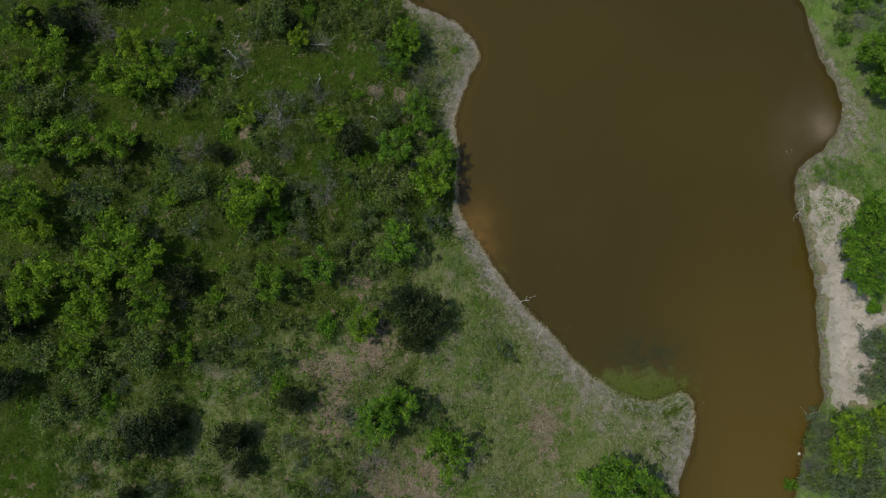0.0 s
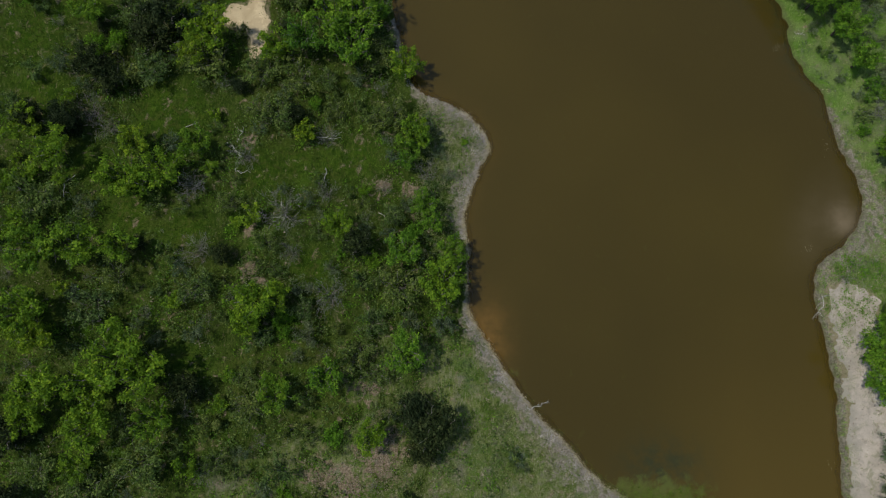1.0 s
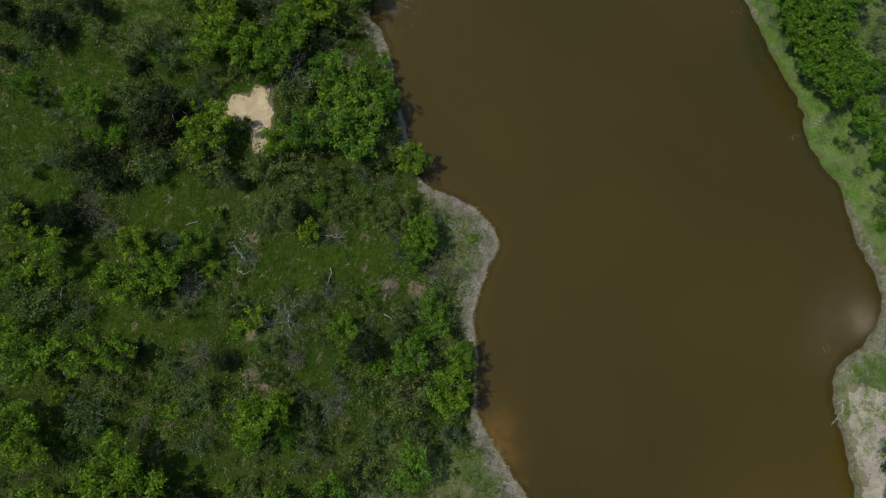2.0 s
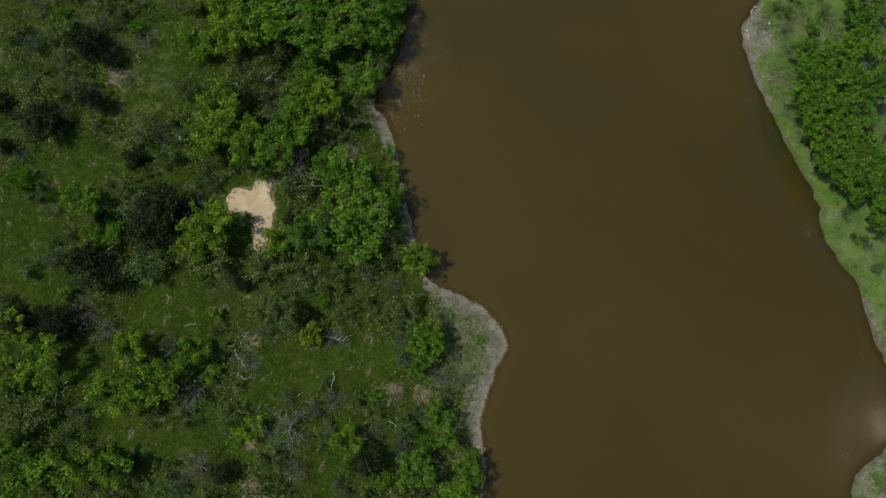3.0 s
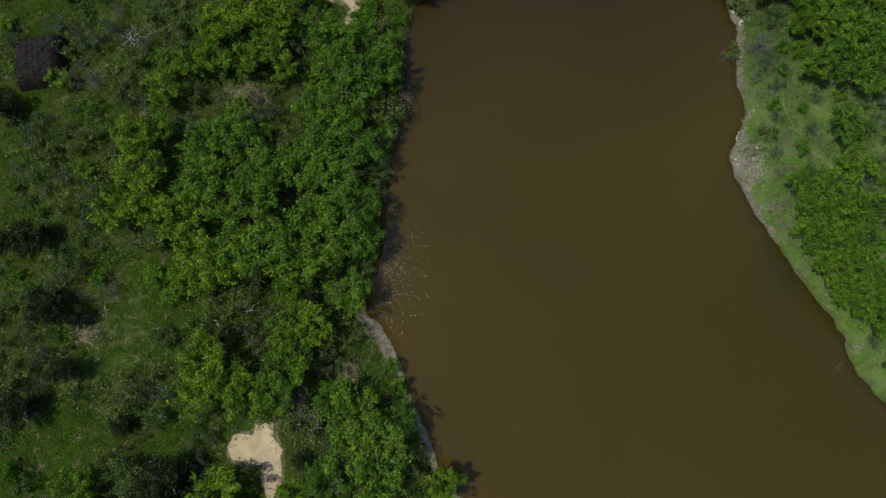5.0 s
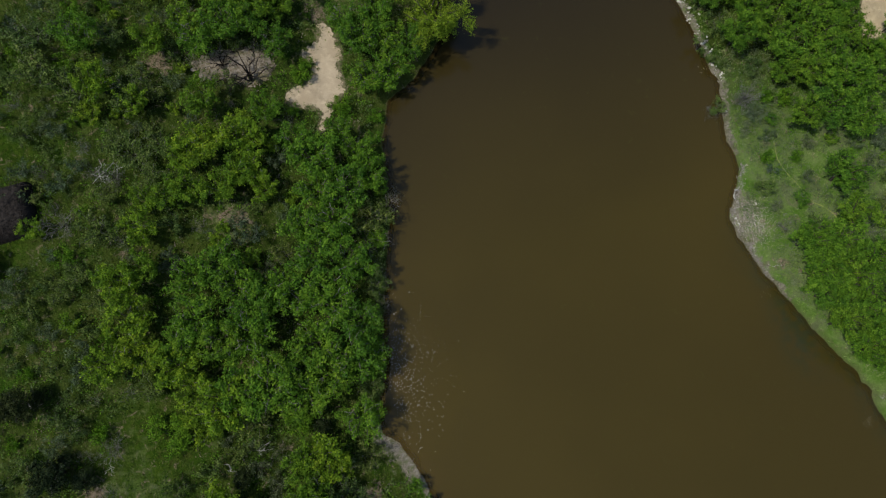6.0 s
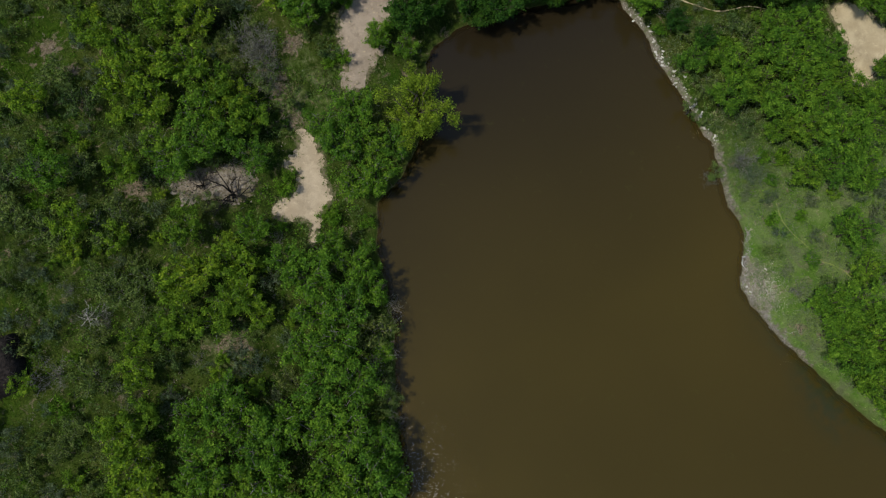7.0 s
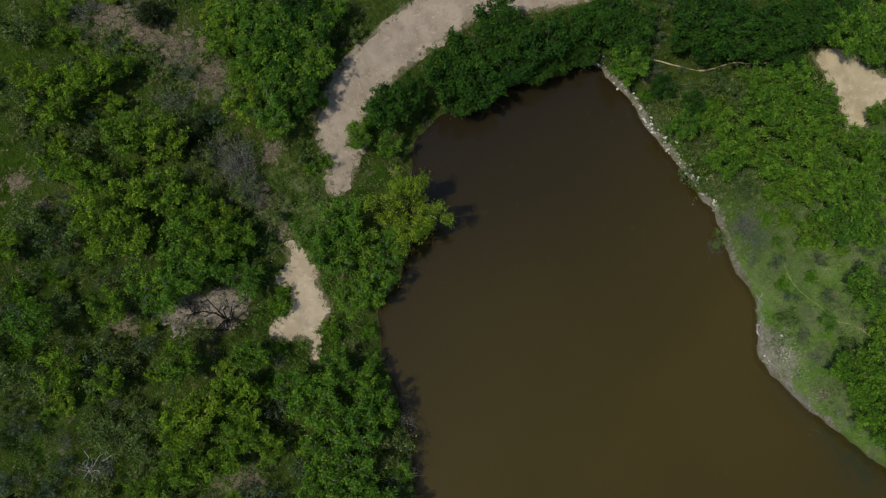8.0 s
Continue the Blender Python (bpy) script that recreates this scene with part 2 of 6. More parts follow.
def water_material():
    """Silty pond water: brown body, clear film at the very edge, faint ripples."""
    k = Mat("muddy_water", 0.15, 0.5)
    k.b.inputs["IOR"].default_value = 1.33
    big = k.noise(0.035, 3.0, 0.5)
    c = k.mix(k.ramp(big, 0.35, 0.65), (0.0430, 0.0311, 0.0054), (0.0508, 0.0366, 0.0062))
    # weaker sky reflection towards the north end, painted into the water colour
    c = k.mix(k.attr("north_dim"), c, (0.0165, 0.0122, 0.0061))
    c = k.mix(k.attr("south"), c, (0.078, 0.0525, 0.009))
    c = k.mix(k.math("MULTIPLY", k.attr("silt"), k.ramp(k.noise(0.5, 4.0, 0.55, warp=0.3), 0.3, 0.7, 0.6, 1.0)), c, (0.13, 0.10, 0.055))
    c = k.mix(k.math("MULTIPLY", k.attr("weed"), k.ramp(k.noise(0.9, 4.0, 0.7), 0.3, 0.65)), c, (0.027, 0.030, 0.011))
    c = k.mix(k.math("MULTIPLY", k.attr("sediment"), k.ramp(k.noise(0.6, 4.0, 0.6), 0.25, 0.7, 0.3, 1.0)), c, (0.15, 0.082, 0.018))
    c = k.mix(k.ramp(k.math("ADD", k.attr("mossy"), k.ramp(k.noise(0.9, 6.0, 0.7, warp=0.5), 0.25, 0.75, -0.45, 0.45)), 0.25, 0.95, 0.0, 0.8), c, (0.075, 0.088, 0.017))
    k.base(c)
    k.bump(k.math("ADD", k.noise(1.6, 3.0, 0.6), k.math("MULTIPLY", k.noise(6.0, 3.0, 0.6), 0.3)), 0.12, 0.08)
    clear = k.t.nodes.new("ShaderNodeBsdfTransparent")
    clear.inputs["Color"].default_value = (0.75, 0.62, 0.40, 1.0)
    both = k.t.nodes.new("ShaderNodeMixShader")
    k.put(both.inputs[0], k.ramp(k.attr("depth"), 0.0, 0.22, 0.6, 1.0))
    k.put(both.inputs[1], clear.outputs[0]), k.put(both.inputs[2], k.b.outputs[0])
    k.put(k.out.inputs["Surface"], both.outputs[0])
    return k.m


WATER = water_material()

# ---- the pond's outline, anticlockwise from the southern inlet up the east bank and back down the west ----
EAST_SOUTH = [(31.0, -40.0), (33.0, -26.0), (35.0, -13.8), (35.5, -12.2), (36.2, -9.7), (37.3, -7.1), (38.5, -5.0), (38.5, -2.3), (38.5, 0.9),
              (38.7, 5.2), (38.5, 8.2), (38.0, 11.4), (37.5, 14.6), (37.6, 16.8), (38.6, 18.4), (40.8, 20.1), (42.4, 21.8), (43.1, 24.1),
              (42.9, 27.0), (41.5, 29.8), (40.7, 32.8), (40.3, 35.8), (38.5, 38.2), (37.2, 41.3), (36.9, 44.4), (34.0, 51.2)]
EAST_NORTH = [(32.9, 54.1), (31.6, 57.5), (30.9, 60.5), (30.7, 63.0), (31.7, 64.9), (32.7, 66.1), (33.5, 67.9), (33.4, 70.1), (33.7, 72.5),
              (34.6, 75.2), (34.9, 77.0), (34.5, 78.6), (34.6, 80.2), (34.5, 82.6), (34.1, 85.6), (33.9, 87.8), (34.2, 90.5), (33.7, 92.9), (33.2, 95.4)]
NORTH_END = [(32.0, 96.8), (30.7, 97.0), (27.4, 97.6), (23.7, 98.3), (20.6, 98.6), (16.9, 98.9), (14.4, 98.4), (12.7, 97.6), (11.4, 96.3),
             (10.6, 94.7), (9.9, 92.3), (8.5, 89.9), (6.4, 87.9), (4.6, 86.3), (2.9, 85.4), (1.3, 84.6)]
WEST_NORTH = [(0.6, 83.0), (-0.4, 80.6), (-0.9, 77.6), (-1.6, 73.6), (-2.6, 70.9), (-3.6, 67.9), (-4.7, 64.5), (-5.7, 61.4), (-6.5, 58.3),
              (-7.8, 55.5), (-8.2, 53.4), (-7.2, 52.3), (-6.2, 50.5), (-5.6, 48.1), (-5.0, 45.3), (-4.1, 41.4), (-3.5, 38.6), (-2.7, 36.4), (-1.7, 35.1)]
WEST_SOUTH = [(0.4, 34.2), (2.5, 33.2), (4.3, 31.5), (5.2, 29.7), (4.8, 28.1), (3.5, 25.0), (2.8, 22.2), (2.9, 20.7), (3.3, 18.4), (3.1, 15.4),
              (3.3, 13.1), (4.0, 11.7), (5.3, 9.8), (6.6, 7.5), (8.6, 4.8), (10.5, 2.7), (12.9, 0.3), (15.3, -2.4), (18.5, -4.4), (21.7, -5.4),
              (24.7, -4.6), (25.7, -5.9), (25.4, -8.8), (24.3, -11.8), (23.7, -13.9), (22.0, -24.0), (20.0, -40.0)]


def smooth(points, steps=5):
    """A closed Catmull-Rom curve through the points."""
    p, out = [np.array(q, float) for q in points], []
    for i in range(len(p)):
        a, b, c, d = p[i - 1], p[i], p[(i + 1) % len(p)], p[(i + 2) % len(p)]
        for s in range(steps):
            t = s / steps
            out.append(0.5 * (2 * b + (c - a) * t + (2 * a - 5 * b + 4 * c - d) * t * t + (3 * b - a - 3 * c + d) * t ** 3))
    return np.array(out)


def signed(outline, x, y):
    """Distance to a closed outline, negative inside."""
    a, b = outline, np.roll(outline, -1, axis=0)
    pts = np.stack([np.ravel(x), np.ravel(y)], 1).astype(float)
    out = np.empty(len(pts))
    e = b - a
    ee = (e ** 2).sum(1) + 1e-9
    for i in range(0, len(pts), 4000):
        q = pts[i:i + 4000, None, :]
        w = q - a
        t = np.clip((w * e).sum(2) / ee, 0, 1)
        dist = np.sqrt(((w - t[..., None] * e) ** 2).sum(2).min(1))
        up = (a[:, 1] <= q[..., 1]) != (b[:, 1] <= q[..., 1])
        cross = a[:, 0] + (q[..., 1] - a[:, 1]) / np.where(e[:, 1] == 0, 1e-9, e[:, 1]) * e[:, 0]
        inside = (up & (q[..., 0] < cross)).sum(1) % 2 == 1
        out[i:i + 4000] = np.where(inside, -dist, dist)
    return out.reshape(np.shape(x))


SHORE = smooth(EAST_SOUTH + EAST_NORTH + NORTH_END + WEST_NORTH + WEST_SOUTH)


def ripple(x, y, size, seed=0.0):
    """Smooth unevenness from a few crossed waves, about -1 to 1."""
    x, y, out = np.asarray(x, float) / size, np.asarray(y, float) / size, 0.0
    for i in range(6):
        a = seed + 2.399 * i
        out = out + np.sin((x * math.cos(a) + y * math.sin(a)) * (1 + 0.37 * i) * 2.2 + 5.1 * i + seed) / 6
    return out * 1.8


def shore_distance(x, y):
    return signed(SHORE, x, y) + 0.16 * ripple(x, y, 1.6, 1.0) + 0.08 * ripple(x, y, 0.6, 2.0)


def height_at(x, y, d):
    bank = 0.03 + 0.65 * (1 - np.exp(-np.maximum(d, 0) / 4.5)) + np.clip((d - 2) / 8, 0, 1) * (0.28 * ripple(x, y, 9, 3.0) + 0.10 * ripple(x, y, 3, 4.0))
    dam = 0.6 * np.exp(-((y - 106) / 6) ** 2) * np.clip((d - 2) / 3, 0, 1)
    bed = -np.minimum(1.6, 0.24 * np.maximum(-d, 0)) + 0.03
    return np.where(d > 0, bank + dam, bed)


def mesh_object(name, verts, faces, material, parent=None):
    me = bpy.data.meshes.new(name)
    me.from_pydata([tuple(v) for v in verts], [], faces)
    me.materials.append(material)
    ob = new(name, me)
    if parent:
        ob.parent = parent
    return ob


def put_attribute(ob, name, values):
    layer = ob.data.attributes.new(name, "FLOAT", "POINT")
    layer.data.foreach_set("value", np.asarray(values, np.float32))


def shade_smooth(ob):
    ob.data.polygons.foreach_set("use_smooth", [True] * len(ob.data.polygons))
    return ob


def spread(lo, hi, step, far):
    """Grid lines: even between lo and hi, then wider and wider out to far."""
    out, gap, v = [], step, hi
    while v < far:
        gap *= 1.35
        v += gap
        out.append(v - hi)
    core = np.arange(lo, hi + step / 2, step)
    return np.concatenate([lo - np.array(out[::-1]), core, hi + np.array(out)])


def grid(xs, ys):
    X, Y = np.meshgrid(xs, ys)
    n, m = len(xs), len(ys)
    i = (np.arange(m - 1)[:, None] * n + np.arange(n - 1)).ravel()
    return X.ravel(), Y.ravel(), np.stack([i, i + 1, i + n + 1, i + n], 1)


def band(line, widths):
    """The outline of a strip of varying width along a line."""
    left, right = [], []
    for i, (x, y) in enumerate(line):
        a, b = line[max(i - 1, 0)], line[min(i + 1, len(line) - 1)]
        u = Vector((b[0] - a[0], b[1] - a[1])).normalized()
        w = widths[i] / 2
        left.append((x - u.y * w, y + u.x * w)), right.append((x + u.y * w, y - u.x * w))
    return left + right[::-1]


SAND_PATCH = [(-18.7, 45.7), (-17.3, 45.3), (-17.6, 43.6), (-17.2, 41.8), (-17.4, 40.3), (-18.2, 38.1), (-18.7, 37.8), (-19.3, 40.7), (-20.7, 41.5), (-21.9, 42.1), (-21.8, 43.4), (-21.0, 44.1), (-19.5, 44.1)]
FOOTPATH = [(-3.2, 94.2), (-2.4, 93.4), (-1.8, 91.2), (-2.5, 89.1), (-2.6, 87.0), (-3.9, 85.5), (-4.8, 85.0), (-5.7, 83.2), (-6.1, 83.4), (-5.4, 85.1),
            (-8.2, 86.7), (-7.7, 88.0), (-5.5, 88.6), (-4.7, 90.3), (-5.8, 91.6), (-4.2, 91.9)]
ROAD = band([(3.2, 96.6), (5.0, 98.6), (5.9, 100.6), (7.0, 102.8), (10.3, 105.3), (14.1, 106.8), (18.7, 107.9), (22.9, 108.1), (26.7, 107.5), (34.5, 104.6), (44.3, 103.2), (60, 103)],
            [1.3, 2.6, 4.0, 4.7, 5.1, 5.2, 5.4, 5.0, 4.8, 4.4, 4.4, 4.4])
CLEARING = [(53.1, 85.6), (56.5, 83.9), (58.2, 79.5), (62.2, 77.8), (64, 73.6), (58, 75.5), (56.2, 77.6), (53.4, 76.8), (51.2, 76.8), (51.6, 78.2), (52.5, 80.9), (52.6, 83.0)]
LITTER = [(-16.3, 93.7), (-13.3, 93.8), (-11.1, 93.3), (-9.0, 91.7), (-10.1, 90.0), (-12.2, 90.4), (-14.6, 92.0)]
BEACH_LINE = [(39.4, 16.2), (42.7, 15.1), (43.4, 12.2), (43, 9.3), (43.2, 5.9), (43.9, 3.4), (45.5, 4.0), (48, 3.2), (45.3, 2.3), (43.6, 1.5), (43.2, -1.8), (42.4, -3.9), (42.9, -5.5), (41.3, -5.2),
              (39.5, -5.4), (39.4, 0.9), (39.6, 5.3), (38.9, 10.4), (38.4, 14.6)]
BARE = [SAND_PATCH, FOOTPATH, ROAD, CLEARING, LITTER, BEACH_LINE]
# dry strand along the water: place, reach and width
STRAND = [(3.5, 30, 7, 2.6), (1.5, 24, 4, 1.3), (6, 8, 6, 1.6), (12, 0, 7, 2.4), (20, -6, 7, 3.2), (-7, 50.5, 3.5, 1.5), (-4.2, 40.5, 3, 0.7),
          (32.6, 62.3, 2.7, 2.5), (33, 57, 4, 0.55), (42.5, 29, 6, 1.0), (42.5, 22, 6, 2.9), (39, 16, 5, 3.0), (38.5, 5, 9, 1.6), (35, 74, 6, 0.55), (35, 88, 9, 0.65)]
# openings of lush short grass between the thickets
LUSH = [(-27.0, 32.2, 3.4), (-29.6, 21.5, 2.8), (-16.8, 26.4, 2.6), (-7.8, 27.9, 2.6), (-23.7, 20.5, 2.4), (-33.2, 26.5, 2.4), (-36.3, -13.1, 4.5), (-22.5, 7.2, 2.2), (-11.8, 17.0, 2.0),
        (-39.3, 33.9, 3.4), (-24.9, 32.1, 3.0), (-36.0, 45.4, 4.0), (-10.3, 27.4, 2.2), (-14.0, 27.3, 2.2), (-41.2, 39.6, 3.5), (-31.5, 54.4, 3.5), (-27.1, 43.9, 2.4),
        (-35.9, 89.9, 3.0), (-27.5, 58.5, 4.5), (-37.6, 79.7, 2.8), (-22.8, 114.1, 2.6), (-17.8, 126.7, 4.0), (-25.0, 111.4, 3.0)]
# open, paler grassland: place, reach and how pale
OPEN = [(14, -9, 10, 1.0), (6, -3, 8, 1.0), (2, -13, 8, 0.9), (3.5, 29, 5, 0.75), (4, 6, 6, 1.0), (-8, -5, 9, 0.72), (-17, -9, 9, 0.68), (-27, -11, 8, 0.5), (-3, 7, 6, 0.45), (-1, 97.5, 5, 0.5), (-19, 58, 4, 0.3), (-34, 56, 8, 0.3), (-16.5, 76.7, 3.0, 0.7), (44, 21, 9, 0.7), (43, 31, 6, 0.5)]


# ---- ground ----
DRY = [(-4.4, -1.0, 2.2), (-7.7, -3.4, 2.0), (-2.7, -12.5, 3.0), (11.7, -7.1, 1.8), (11.5, -9.5, 1.4), (-5.9, 5.7, 1.2), (0.9, -11.5, 2.4), (-9.9, -2.4, 1.5),
       (-8.1, -7.0, 1.9), (-3.7, 117.3, 2.7), (-5.9, 121.4, 2.4), (-2.0, 113.2, 2.3), (-8.5, 124.5, 2.2), (-0.4, 110.0, 1.8), (-17.0, 77.1, 1.0), (-15.6, 76.4, 0.9), (-10.2, 48.3, 1.0), (-17.5, 16.5, 0.9), (-34, 55.5, 1.2), (-3.7, 99.6, 1.5), (-0.3, 103.3, 1.0), (-3.2, 95.8, 1.1), (-3.6, 101.7, 1.2),
       (-23.5, 113.0, 1.3), (-22.4, 109.0, 0.9), (-21.4, 105.0, 0.8), (-19.5, 94.8, 1.3), (-5.0, 25.1, 0.9), (-2.5, 24.8, 0.8), (-18.6, 29.4, 0.7), (-18.0, 20.8, 0.8), (-16.3, 15.4, 0.7), (33.5, 57.3, 0.5)]
TRAIL = [(37.5, 69.0), (37.2, 67.3), (37.5, 65.6), (38.0, 64.3), (38.4, 63.0), (38.7, 62.1), (39.4, 61.4), (40.1, 60.3), (40.4, 59.1)]
DAM_TRAIL = [(37.2, 94.0), (38.6, 92.9), (40.2, 91.2), (41.9, 89.6), (44.8, 88.7), (46.9, 87.5), (50.0, 86.6)]


def near_line(line, x, y):
    best = np.full(np.shape(x), 1e9)
    for (ax, ay), (bx, by) in zip(line, line[1:]):
        ex, ey = bx - ax, by - ay
        t = np.clip(((x - ax) * ex + (y - ay) * ey) / (ex * ex + ey * ey), 0, 1)
        best = np.minimum(best, np.hypot(x - ax - t * ex, y - ay - t * ey))
    return best


LAND, lush_core = {}, {}


def land(key, x, y):
    """Height (z), distance to the water (d) or to bare earth (bare) at places of the plan."""
    g = LAND[key]
    u = np.clip((np.atleast_1d(np.asarray(x, float)) + 50) / 0.5, 0, g.shape[1] - 1.001)
    v = np.clip((np.atleast_1d(np.asarray(y, float)) + 24) / 0.5, 0, g.shape[0] - 1.001)
    i, j = u.astype(int), v.astype(int)
    a, b = u - i, v - j
    return (g[j, i] * (1 - a) + g[j, i + 1] * a) * (1 - b) + (g[j + 1, i] * (1 - a) + g[j + 1, i + 1] * a) * b


def build_ground():
    X, Y, F = grid(spread(-50, 68, 0.5, 2200), spread(-24, 138, 0.5, 2200))
    d = shore_distance(X, Y)
    ob = mesh_object("ground", np.stack([X, Y, height_at(X, Y, d)], 1), F.tolist(), MEADOW)
    put_attribute(ob, "shore", d)
    dry = np.zeros(len(X))
    for x, y, r in DRY:
        dry = np.maximum(dry, np.exp(-((X - x) ** 2 + (Y - y) ** 2) / r ** 2))
    put_attribute(ob, "dry", dry)
    width = np.full(len(X), 0.12)
    for x, y, r, w in STRAND:
        width = np.maximum(width, w * np.exp(-(((X - x) ** 2 + (Y - y) ** 2) / r ** 2) ** 2))
    put_attribute(ob, "strand", np.where(width < 0.3, 5.0, d / width) + 2 * np.exp(-((X - 22.6) / 4) ** 2 - ((Y + 4.8) / 1.7) ** 2))
    put_attribute(ob, "east", np.clip((X - 26) / 6, 0, 1) * np.clip((80 - Y) / 12, 0, 1) * np.clip((90 - X) / 30, 0, 1))
    green = np.zeros(len(X))
    for x, y, r, pale in OPEN:
        green = np.maximum(green, pale * np.exp(-(((X - x) ** 2 + (Y - y) ** 2) / r ** 2) ** 2))
    put_attribute(ob, "open", green)
    fresh = np.zeros(len(X))
    for x, y, r in LUSH:
        fresh = np.maximum(fresh, np.exp(-(((X - x) ** 2 + (Y - y) ** 2) / r ** 2) ** 1.5))
    put_attribute(ob, "lush", fresh)
    lush_core["values"] = fresh
    put_attribute(ob, "moss", 1.15 * np.exp(-((X - 22.6) / 4.4) ** 2 - ((Y + 5.0) / 2.1) ** 2) * np.clip((2.6 - d) / 1.4, 0, 1))
    worn = np.zeros(len(X))
    for outline in BARE:
        worn = np.maximum(worn, np.clip(1 - signed(smooth(outline, 4), X, Y) / 0.9, 0, 1) ** 2)
    put_attribute(ob, "worn", worn)
    core = (X >= -50.01) & (X <= 68.01) & (Y >= -24.01) & (Y <= 138.01)
    wide = int(round(118 / 0.5)) + 1
    for key, values in (("d", d), ("lush", lush_core["values"]), ("z", height_at(X, Y, d)), ("bare", np.min([signed(smooth(o, 4), X, Y) for o in BARE], axis=0))):
        LAND[key] = values[core].reshape(-1, wide)
    shade_smooth(ob)
    tagged(ob, "uneven green meadow with dry straw patches around a pond", "ground", kind="structure")


def build_water():
    X, Y, F = grid(np.arange(-12, 46, 0.6), np.arange(-46, 102, 0.6))
    d = shore_distance(X, Y)
    keep = (d[F] < 0.8).any(1)
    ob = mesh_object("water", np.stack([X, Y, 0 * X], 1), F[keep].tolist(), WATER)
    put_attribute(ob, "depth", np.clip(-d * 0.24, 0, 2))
    # mask of the painted dimming, growing northwards from y = 66
    put_attribute(ob, "north_dim", np.clip((Y - 66) / 32, 0, 1))
    put_attribute(ob, "south", np.clip((16 - Y) / 30, 0, 1) * np.clip((X - 20) / 9, 0, 1))
    put_attribute(ob, "silt", 0.95 * np.exp(-(((X - 41.2) / 1.5) ** 2 + ((Y - 22.6) / 1.7) ** 2) ** 1.4) + 0.3 * np.exp(-((X - 38.4 - 0.35 * (Y - 22)) / 2.6) ** 2 - ((Y - 22.5) / 4.2) ** 2))
    put_attribute(ob, "weed", np.exp(-((X - 21.5) / 3.6) ** 2 - ((Y + 1.2) / 2.4) ** 2) + np.exp(-((X - 32.4) / 1.6) ** 2 - ((Y - 50.5) / 3.4) ** 2)
                  + 0.75 * np.exp(-(d / 1.5) ** 2) * np.exp(-((Y - 48) / 14) ** 4) * (X > 25))
    put_attribute(ob, "mossy", np.exp(-(((X - 20.8) / 5.2) ** 2 + ((Y + 3.9) / 2.0) ** 2) ** 1.3) + 0.5 * np.exp(-(d / 0.7) ** 2) * (X < 22) * (Y < 8) * (Y > -6))
    edge = np.exp(-(d / 1.3) ** 2)
    put_attribute(ob, "sediment", np.clip(0.75 * np.exp(-((X - 5.2) / 2.0) ** 2 - ((Y - 10.6) / 3.2) ** 2) + 0.12 * edge * (X < 8) * (Y < 70), 0, 0.9))
    tagged(ob, "still silty olive-brown pond water with faint ripples", "water", kind="structure")


build_ground()
build_water()


def sheet(name, outline, material, label, category, step=0.25, lift=0.035, ragged=0.25):
    """A patch of bare earth, draped over the ground, with a ragged edge."""
    line = smooth(outline, 4)
    lo, hi = line.min(0) - 1, line.max(0) + 1
    X, Y, F = grid(np.arange(lo[0], hi[0], step), np.arange(lo[1], hi[1], step))

    def rough(x, y, size):
        return np.array([noise.noise((a / size, b / size, 3.7)) for a, b in zip(x, y)])

    def far(x, y):
        f = signed(line, x, y)
        return f + np.where(np.abs(f) < 2.5, 1.0, 0.0) * ragged * (2.2 * rough(x, y, 1.3) + 1.3 * rough(x, y, 0.42))

    f = far(X, Y)
    index, verts, faces = {}, [], []

    def corner(key, x, y):
        if key not in index:
            index[key] = len(verts)
            verts.append((x, y))
        return index[key]

    for cell in F[(f[F] < 0).any(1)]:
        loop = []
        for a, b in zip(cell, np.roll(cell, -1)):
            if f[a] < 0:
                loop.append(corner(int(a), X[a], Y[a]))
            if (f[a] < 0) != (f[b] < 0):
                t = f[a] / (f[a] - f[b])
                loop.append(corner((int(min(a, b)), int(max(a, b))), X[a] + (X[b] - X[a]) * t, Y[a] + (Y[b] - Y[a]) * t))
        if len(loop) > 2:
            faces.append(loop)
    verts = np.array(verts)
    ob = mesh_object(name, np.column_stack([verts, land("z", verts[:, 0], verts[:, 1]) + lift]), faces, material)
    put_attribute(ob, "shore", land("d", verts[:, 0], verts[:, 1]))
    shade_smooth(ob)
    return tagged(ob, label, category, kind="structure")


sheet("sand_patch", SAND_PATCH, SAND, "bare patch of pale yellow sand in a thicket", "sand", 0.16, ragged=0.18)
sheet("footpath", FOOTPATH, TRACK, "worn clearing and footpath of pale trodden earth", "path", 0.16, ragged=0.36)
sheet("dirt_road", ROAD, ROAD_DIRT, "curving unpaved road of pale brown packed dirt", "road", 0.2, ragged=0.38)
sheet("sand_clearing", CLEARING, SAND, "clearing of pale smooth sand between trees", "sand", 0.2)
sheet("litter_patch", LITTER, GRAVEL, "grey patch of dead leaf litter under a bare tree", "ground", 0.16, ragged=0.8)
sheet("beach", BEACH_LINE, BEACH, "narrow beach of pale grey sand along the pond", "beach", 0.16, ragged=0.34)


